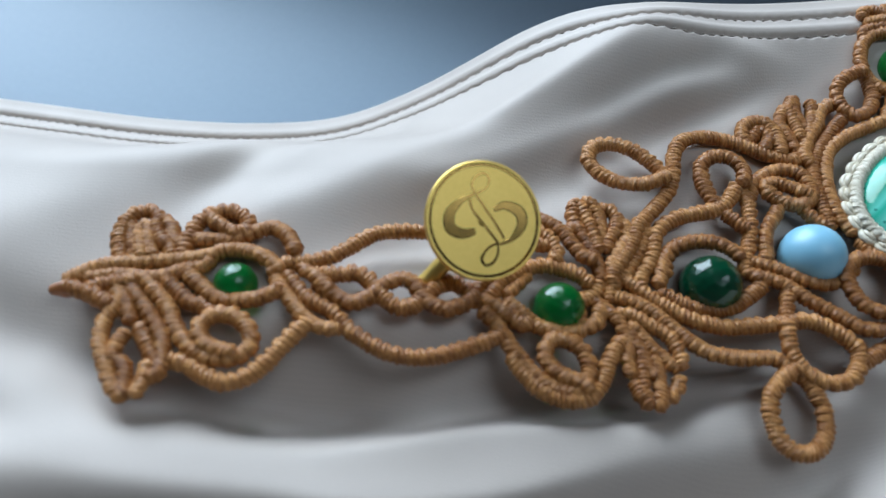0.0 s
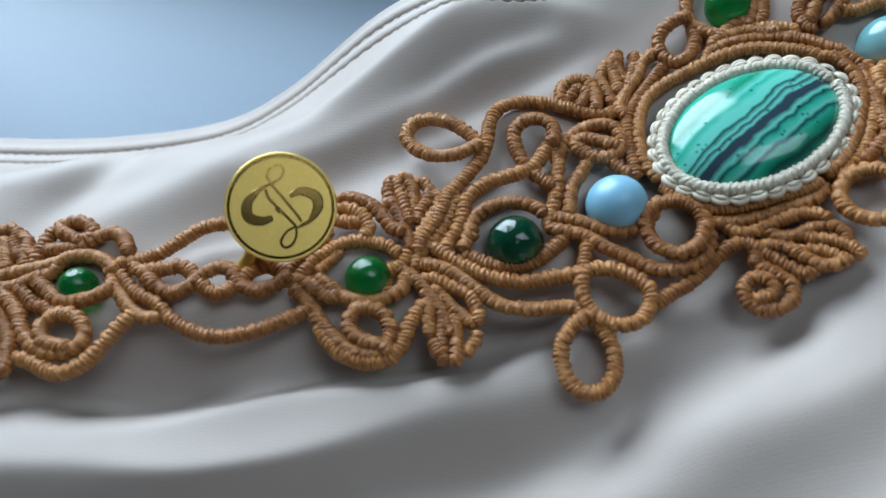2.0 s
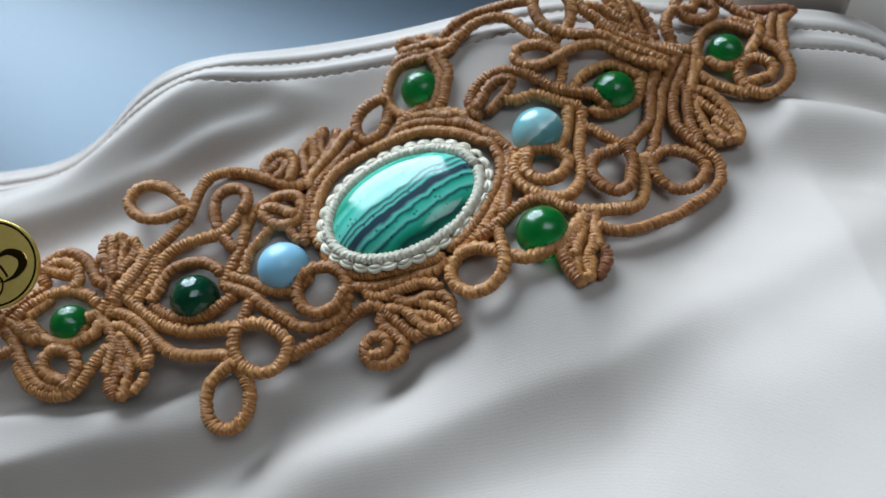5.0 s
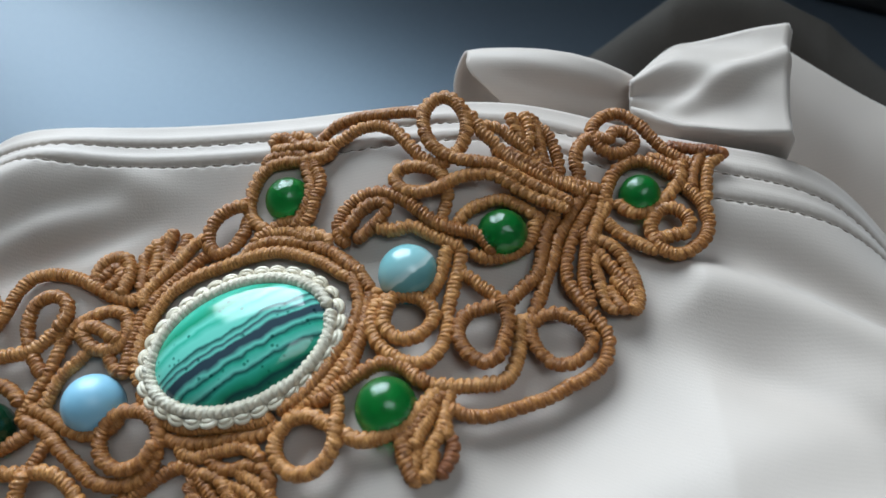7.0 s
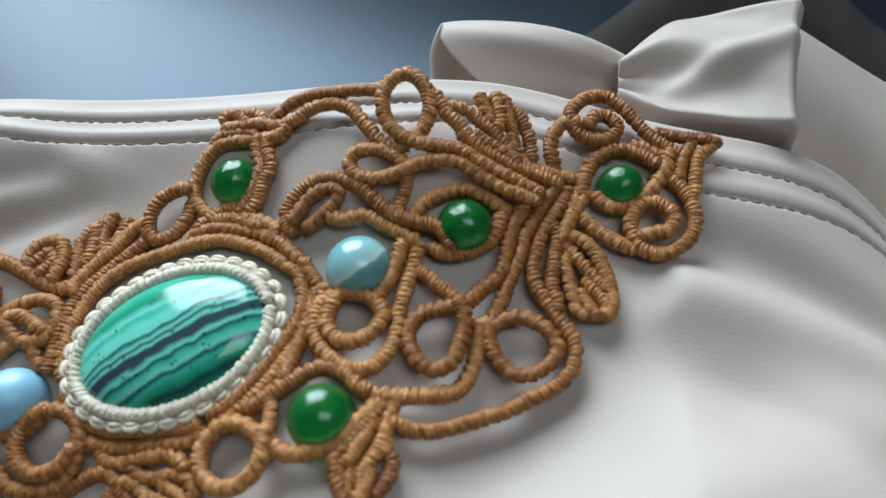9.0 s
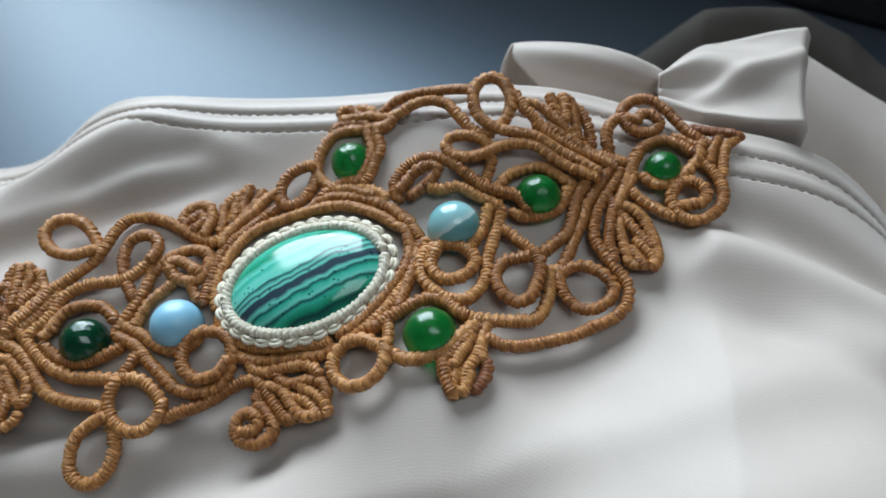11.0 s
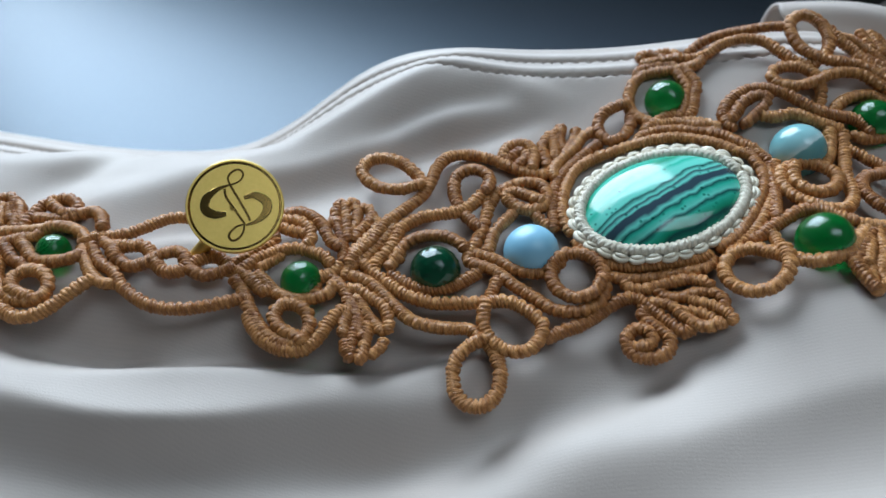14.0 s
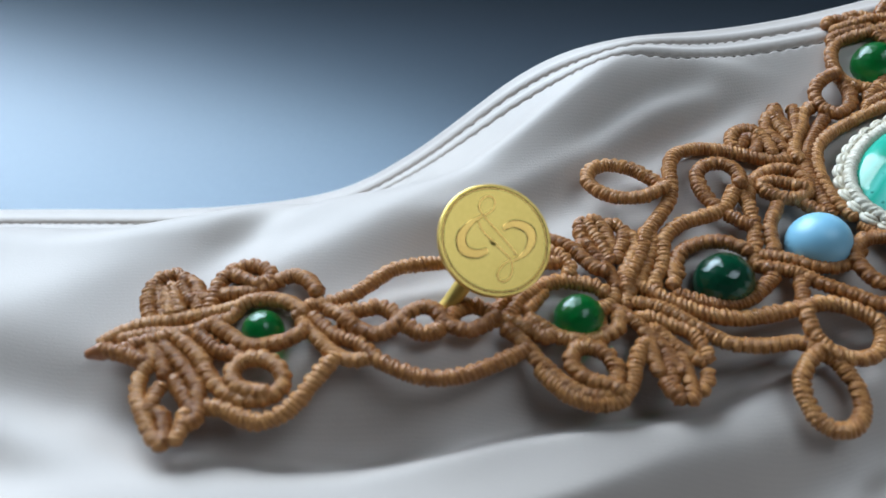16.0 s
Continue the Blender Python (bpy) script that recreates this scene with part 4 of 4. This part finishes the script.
        ("cord", THIN, [(145.1, 120.3), (143.5, 117.1), (142.1, 113.7), (141.3, 110.4)]),
        ("cord", THIN, [(135.4, 116.4), (134.2, 113.7), (133.4, 110.7)]),
        ("cord", THICK, [(139.1, 118.4), (137.5, 115.1), (135.8, 110.9), (135, 106.9), (133.8, 102.7), (132.7, 98.7), (131.6, 95.4), (132.8, 91.8), (135.4, 89.6), (138.1, 89.7), (140.9, 91.8), (141.7, 94.1), (139.9, 96.5), (136.7, 97.7), (134.1, 97.3)]),
        ("cord", THICK, [(141.9, 120.6), (140.6, 117), (138.5, 112.6), (137.4, 108.1), (137.5, 103.9), (139.8, 100.3), (142.5, 97.3), (144.3, 94.1), (143.6, 90.3), (141.5, 88.1), (138.4, 86.2), (135.1, 83.9), (130.9, 81.5), (126.3, 78.9), (123.3, 78), (120.7, 78.5)]),
    ],
    "curl_h": [
        ("curl", THICK, [(139.2, 123.3), (138.4, 126.2), (139.6, 129.8), (141.4, 131.2)]),
        ("curl", THICK, [(159.8, 128.1), (157.7, 129.3), (154.8, 130.9), (152.6, 133.1), (149.4, 136.1), (146.3, 137.3), (143.4, 136.1), (141.4, 133.1), (142.1, 130.1), (144.7, 128.7), (147.8, 129.3), (149.2, 131.6), (147.4, 133.3), (145.1, 132.8), (144.5, 131.3)]),
    ],
    "tip_b": [
        ("tip", THIN, [(154.7, 132.1), (158.9, 131.6), (162.2, 131.4), (164.6, 131.2)]),
        ("cord", THICK, [(164.8, 131.1), (164, 130.2), (162.2, 128.3), (161.7, 124.8), (161.4, 121.5)]),
        ("cord", THIN, [(160.8, 129.6), (159.7, 127.4), (159.2, 123.2)]),
    ],
    "curl_i": [
        ("curl", THICK, [(158.1, 123.6), (160.3, 121.4), (161.5, 118.3), (161.1, 114.6), (158.8, 111.8), (155.8, 110.6), (153, 112.1), (151.9, 115.2), (152.8, 117.9), (155.1, 119.2), (157.6, 118), (158.3, 116.3), (157.4, 114.4), (155.9, 114)]),
        ("arc", THICK, [(143.6, 116.2), (146.4, 114), (150.1, 112.3), (153.3, 111.1)]),
    ],
    "eye_g": [
        ("frame", THICK, [(143.7, 118.4), (144.6, 123.1), (146.5, 126.3), (149.8, 128.1), (153.2, 127.4), (156.4, 125.5)]),
        ("frame", THICK, [(145.6, 120.1), (147.4, 118.6), (149.8, 118.1), (152.3, 119.3), (155.1, 121.9), (157, 125.3), (157.4, 127.6)]),
        ("frame", THIN, [(151.2, 128.9), (152.7, 129.2), (154.2, 128.7)]),
    ],
    "leaf_c": [
        ("vein", THICK, [(144.8, 123.7), (143.4, 119.6), (142.6, 115.4), (142.3, 112.7), (145.1, 111.3), (147.3, 108.6), (148.8, 105.3), (149.4, 101.4), (148.2, 98.8)]),
        ("vein", THIN, [(140.3, 111.9), (140.3, 107.9), (140.3, 103.2), (141.2, 100.8)]),
        ("vein", THIN, [(142.1, 107.8), (143, 104.4), (144.7, 100)]),
        ("vein", THIN, [(141.4, 111.2), (142.7, 109.6), (145.3, 106.8), (147.9, 104.1)]),
        ("vein", THIN, [(144.1, 103.8), (146, 101), (147.8, 98.8)]),
        ("vein", THIN, [(145.7, 104.8), (148, 102.3), (149, 100.7)]),
    ],
    "stem_b": [
        ("cord", THICK, [(130.3, 95.9), (130.2, 91.6), (129.8, 88.8), (128.3, 85.5), (124.7, 83.7), (121, 82.5), (116.2, 81.9)]),
    ],
    "eye_h": [
        ("frame", THICK, [(99.5, 79.1), (102.4, 81.2), (105.7, 83.6), (109, 85.3), (112.5, 84.5), (114.6, 82.8), (117, 82)]),
    ],
    "loop_m": [
        ("loop", THICK, [(117.7, 80.9), (115.3, 77.1), (113.3, 74.5), (110.5, 73), (107.4, 72.4), (104.1, 73.6), (101.4, 75.2), (98, 76.4), (95.1, 75.4), (93.7, 72.6), (94.5, 69.9), (97.2, 67.9), (100.7, 68), (103.1, 70.4), (103.5, 72.6)]),
    ],
    "leaf_d": [
        ("vein", THIN, [(118.4, 80.2), (116.3, 76.8), (114.3, 73.4)]),
        ("vein", THIN, [(118.1, 79.2), (117, 75.8), (116.1, 73.4), (115.8, 71.3)]),
        ("vein", THIN, [(119.4, 77.1), (118.9, 74.4), (118, 72.5), (117.5, 70.4)]),
        ("vein", THIN, [(119.9, 80.9), (119.7, 77.4), (120.3, 73.5)]),
        ("vein", THIN, [(113.5, 72.9), (114.3, 69.9), (116.3, 66.8)]),
        ("vein", THIN, [(116.6, 72.4), (115.9, 69), (116.8, 66.5)]),
        ("vein", THIN, [(115.1, 72.7), (114.4, 71.3), (115.3, 68)]),
        ("vein", THIN, [(118.7, 72.3), (118.2, 69), (117.4, 67)]),
        ("tip", THIN, [(120.6, 74.8), (121.1, 72.5), (120.6, 70.4), (119.3, 68.1)]),
    ],
}
KINDS = {"eye": "bead_frame", "leaf": "leaf", "curl": "curl", "spiral": "curl", "loop": "loop", "ring": "loop", "setting": "stone_setting",
         "braid": "braid", "band": "band", "stem": "stem", "knot": "band", "arch": "band", "tip": "band"}
BODIES = [spline(np.column_stack([np.array(plan, float), np.zeros(len(plan))]), 0.4)[0][:, :2] for cords in MOTIFS.values() for _, _, plan in cords]


def joined(plan, own):
    """The plan of a cord whose free ends run on into the next cord, as the knots tie them."""
    plan = [tuple(p) for p in plan]
    for _ in range(2):
        end, before = np.array(plan[-1], float), np.array(plan[-2], float)
        way = (end - before) / np.linalg.norm(end - before)
        best = None
        for k, body in enumerate(BODIES):
            if k == own:
                keep = np.hypot(*(body - end).T) > 3.2
                body = body[keep] if keep.any() else body + 1000
            gap = body - end
            far = np.hypot(gap[:, 0], gap[:, 1]) + 1e-9
            if far.min() < 0.9:
                best = None
                break
            cost = far * (1.6 - gap @ way / far)
            pick = int(np.argmin(np.where((gap @ way / far > 0.15) & (far < 4.2), cost, 1e9)))
            if far[pick] < 4.2 and gap[pick] @ way / far[pick] > 0.15 and (best is None or cost[pick] < best[0]):
                best = (cost[pick], tuple(body[pick]))
        if best is not None:
            plan.append(best[1])
        plan.reverse()
    return plan


motif = {}
count = 0
for key, cords in MOTIFS.items():
    kind = KINDS[key.split("_")[0]]
    for index, (name, radius, plan) in enumerate(cords):
        count += 1
        if radius == THICK and kind in ("stone_setting", "band"):
            radius = ROW
        rise = {"loop": 0.0016, "curl": 0.0009}.get(name, 0.0003 * (count % 3))
        if name != "tip":
            plan = joined(plan, count - 1)
        flat = np.array(plan, float) / 1000
        heights = lie(flat[:, 0], flat[:, 1]) + np.linspace(0, rise, len(flat))
        if name == "tip":
            mat = RUST
        else:
            mat = CORD
        mesh = wrapped(name, np.column_stack([flat, heights]), radius, seed=count)
        if index == 0:
            motif[key] = part(kind, mesh, mat, necklace, LABELS.get(kind, ""))
        else:
            part(name, mesh, mat, motif[key])


# scorched ends of the two tips
def sealed_end(a, b, r):
    pts, _ = spline([a, b], 0.0002)
    way = (Vector(b) - Vector(a)).normalized()
    side = way.cross(Vector((0, 0, 1))).normalized()
    up = side.cross(way)
    rows = []
    for i, p in enumerate(pts):
        t = i / (len(pts) - 1)
        rr = r * min(1.0, 6 * t + 0.02) * (1 - t ** 2.2) ** 0.5 + 0.00004
        rows.append([Vector(p) + rr * (1 + 0.08 * math.sin(5 * k + 9 * t)) * (math.cos(k * math.pi / 5) * side + math.sin(k * math.pi / 5) * up) for k in range(10)])
    return grid_mesh("sealed_end", rows, closed=True)


def at(x, y, lift=0.0):
    return (x / 1000, y / 1000, float(lie(x / 1000, y / 1000)) + lift)


# ---- beads ----


def faceted(name, radius, flat):
    bm = bmesh.new()
    if flat:
        bmesh.ops.create_icosphere(bm, subdivisions=3, radius=radius, matrix=Matrix.Rotation(0.6, 4, (1, 0.4, 0.2)))
    else:
        bmesh.ops.create_uvsphere(bm, u_segments=48, v_segments=30, radius=radius)
    for f in bm.faces:
        f.smooth = not flat
    return bm


BEADS = (
    ("leaf_tip", -26.5, 67.2, 3.15, GREEN, True, "faceted translucent green bead"), ("eye_b", 19.8, 66.7, 3.85, GREEN, True, "faceted translucent green bead"),
    ("eye_c", 43.5, 71.5, 4.7, DEEP, True, "faceted dark green bead"), ("band_c", 60.6, 76.9, 5.1, SKYBLUE, False, "smooth opaque sky blue bead"),
    ("eye_d", 87.0, 115.5, 4.3, GREEN, True, "faceted translucent green bead"), ("eye_e", 110.8, 101.5, 5.2, AQUA, False, "smooth milky aqua bead with a painted glare band"),
    ("eye_f", 126.2, 109.9, 4.5, GREEN, True, "faceted translucent green bead"), ("eye_g", 150.1, 121.2, 3.8, GREEN, True, "faceted translucent green bead"),
    ("eye_h", 110.5, 77.2, 4.85, GREEN, False, "smooth translucent green bead"),
)
for key, x, y, r, mat, facets, label in BEADS:
    bm = faceted("bead", r / 1000, facets)
    bead = part("bead", bm, mat, motif[key], label)
    bead.location = at(x, y + 0.8, -0.0006)

# ---- the stone and its cream bezel ----
CX, CY, TURN = 84.4, 88.3, 24.5
LONG, SHORT = 0.0153, 0.0106


def tilt_at(x, y):
    e = 0.004
    gx = (float(lie(x + e, y)) - float(lie(x - e, y))) / (2 * e)
    gy = (float(lie(x, y + e)) - float(lie(x, y - e))) / (2 * e)
    return Vector((-gx, -gy, 1)).normalized()


normal = tilt_at(CX / 1000, CY / 1000)
axis = Vector((math.cos(radians(TURN)), math.sin(radians(TURN)), 0))
axis = (axis - axis.dot(normal) * normal).normalized()
cross = normal.cross(axis)
LAY = Matrix((axis, cross, normal)).transposed().to_4x4()
LAY.translation = at(CX, CY, 0.0006)
rows = []
for i in range(29):
    a = math.pi / 2 * i / 28
    rad, h = math.sin(a) ** 0.92, math.cos(a) ** 0.9
    rows.append([(LONG * rad * math.cos(k * math.pi / 48), SHORT * rad * math.sin(k * math.pi / 48), 0.0046 * h) for k in range(96)])
rows.append([(p[0], p[1], -0.0012) for p in rows[-1]])
stone = part("cabochon", grid_mesh("cabochon", rows, closed=True), STONE, necklace, "polished oval malachite stone with dark wavy bands")
stone.matrix_world = LAY
oval = [((LONG + 0.0004) * math.cos(k * math.pi / 32), (SHORT + 0.0004) * math.sin(k * math.pi / 32), 0.0013) for k in range(65)]
bezel = part("bezel", wrapped("bezel", oval, 0.00122, 0.0010, 12, 8, 0.0, 3), CREAM, necklace, "cream knotted cord bezel round the stone")
bezel.matrix_world = LAY
ring = spline([((LONG + 0.0015) * math.cos(k * math.pi / 32), (SHORT + 0.0015) * math.sin(k * math.pi / 32), 0) for k in range(65)], 0.0001)[0]
KNOTS = 33
rng = random.Random(5)


def scallop():
    """A picot: a tight loop of cord that bulges outwards, with a second turn inside it."""
    verts, faces = [], []
    for reach, half, thick, lift in ((0.00105, 0.00118, 0.00052, 0.0), (0.00035, 0.00075, 0.00050, 0.00035)):
        base = len(verts)
        for i in range(13):
            a = math.pi * i / 12
            mid = Vector((-half * math.cos(a), -reach * math.sin(a) ** 0.8, lift + 0.00025 * math.sin(a)))
            out = Vector((-math.cos(a), -math.sin(a), 0))
            for k in range(8):
                b = k * math.pi / 4
                verts.append(mid + thick * (math.cos(b) * out + math.sin(b) * Vector((0, 0, 1))))
        faces += [(base + i * 8 + k, base + i * 8 + (k + 1) % 8, base + i * 8 + 8 + (k + 1) % 8, base + i * 8 + 8 + k) for i in range(12) for k in range(8)]
    mesh = bpy.data.meshes.new("picot")
    mesh.from_pydata(verts, [], faces)
    mesh.polygons.foreach_set("use_smooth", [True] * len(faces))
    mesh.materials.append(CREAM)
    return mesh


picot_mesh = scallop()
for k in range(KNOTS):
    p = ring[int(k * (len(ring) - 1) / KNOTS)]
    q = ring[(int(k * (len(ring) - 1) / KNOTS) + 20) % len(ring)]
    picot = part("picot", picot_mesh, CREAM, bezel)
    picot.matrix_local = pose(p[0], p[1], 0.0008, rng.uniform(-12, 12), rng.uniform(-8, 8), math.degrees(math.atan2(q[1] - p[1], q[0] - p[0])) + rng.uniform(-8, 8))

# ---- the brass disc ----
disc_normal = Vector((0.326, -0.6875, 1)).normalized()
right = Vector((0, 1, 0)).cross(disc_normal).normalized()
upward = disc_normal.cross(right)
lean = radians(17)
right, upward = math.cos(lean) * right + math.sin(lean) * upward, math.cos(lean) * upward - math.sin(lean) * right
DISC = Matrix((right, upward, disc_normal)).transposed().to_4x4()
DISC.translation = (0.0086, 0.0735, 0.0618)
R = 0.0085
profile = ((0.0, 0.0), (0.90, 0.0), (0.915, -0.010), (0.935, -0.010), (0.95, 0.012), (0.985, 0.012), (1.0, -0.004), (1.0, -0.10), (0.985, -0.118), (0.0, -0.118))
rows = [[(R * max(a, 0.0005) * math.cos(k * math.pi / 48), R * max(a, 0.0005) * math.sin(k * math.pi / 48), R * b) for k in range(96)] for a, b in profile]
disc_mesh = grid_mesh("brass_disc", rows, smooth=False, closed=True)
disc_mesh.materials.append(GOLD)
disc_mesh.materials.append(POLISHED)
for f in disc_mesh.polygons:
    reach = math.hypot(f.center.x, f.center.y) / R
    if 0.905 < reach < 0.945 and f.center.z > -0.0004:
        f.material_index = 1
disc = part("brass_disc", disc_mesh, GOLD, necklace, "round satin brass disc with a scrolled emblem")
disc.matrix_world = DISC


def stroke(plan):
    """A flat brush stroke on the disc: x, y and width, in radii."""
    p, _ = spline([(x, y, w) for x, y, w in plan], 0.02)
    way = np.gradient(p[:, :2], axis=0)
    way /= np.linalg.norm(way, axis=1)[:, None] + 1e-9
    side = np.stack([-way[:, 1], way[:, 0]], 1)
    rows = []
    for q, s in zip(p, side):
        w = q[2] / 2
        rows.append([(R * (q[0] + w * a * s[0]), R * (q[1] + w * a * s[1]), h) for a, h in ((-1, 0.00002), (-0.8, 0.00008), (0.8, 0.00008), (1, 0.00002))])
    return grid_mesh("scroll", rows, smooth=False)


for plan in (
    ((-0.10, 0.45, 0.04), (-0.36, 0.35, 0.10), (-0.58, 0.15, 0.18), (-0.59, -0.08, 0.20), (-0.40, -0.19, 0.17), (-0.18, -0.17, 0.11)),
    ((0.18, 0.16, 0.08), (0.40, 0.21, 0.15), (0.64, 0.06, 0.20), (0.64, -0.13, 0.18), (0.45, -0.34, 0.10), (0.21, -0.43, 0.04)),
    ((-0.21, 0.36, 0.05), (-0.19, 0.21, 0.05), (0.00, -0.10, 0.05), (0.19, -0.40, 0.05)),
    ((-0.10, 0.45, 0.05), (0.10, 0.08, 0.05), (0.27, -0.25, 0.05), (0.30, -0.34, 0.05)),
    ((-0.10, 0.45, 0.04), (-0.14, 0.60, 0.045), (-0.04, 0.74, 0.05), (0.10, 0.77, 0.05), (0.17, 0.68, 0.045), (0.10, 0.53, 0.04), (-0.10, 0.44, 0.04)),
    ((0.19, -0.40, 0.04), (0.00, -0.47, 0.045), (-0.13, -0.64, 0.05), (-0.08, -0.74, 0.05), (0.04, -0.72, 0.05), (0.15, -0.59, 0.045), (0.19, -0.40, 0.04)),
):
    part("scroll", stroke(plan), POLISHED, disc, "polished scroll of the emblem")
foot, head = Vector(at(0, 69, -0.001)), DISC.translation - disc_normal * 0.0009
path, _ = spline([foot, (foot + head) / 2, head], 0.0004)
way = (head - foot).normalized()
a = way.orthogonal().normalized()
b = way.cross(a)
rows = [[Vector(p) + 0.0013 * (1 + 0.5 * max(0, 0.15 - i / len(path))) * (math.cos(k * math.pi / 10) * a + math.sin(k * math.pi / 10) * b) for k in range(20)] for i, p in enumerate(path)]
part("shank", grid_mesh("shank", rows, closed=True), GOLD, necklace, "short brass post that holds the disc")
for a, b, key in (((-47.5, 65.6), (-50.8, 64.8), "leaf_tip"), ((163.6, 131.4), (166.3, 131.0), "tip_b")):
    part("sealed_end", sealed_end(at(*a), at(*b), 0.00125), RUST, motif[key], "scorched dark red cord end")
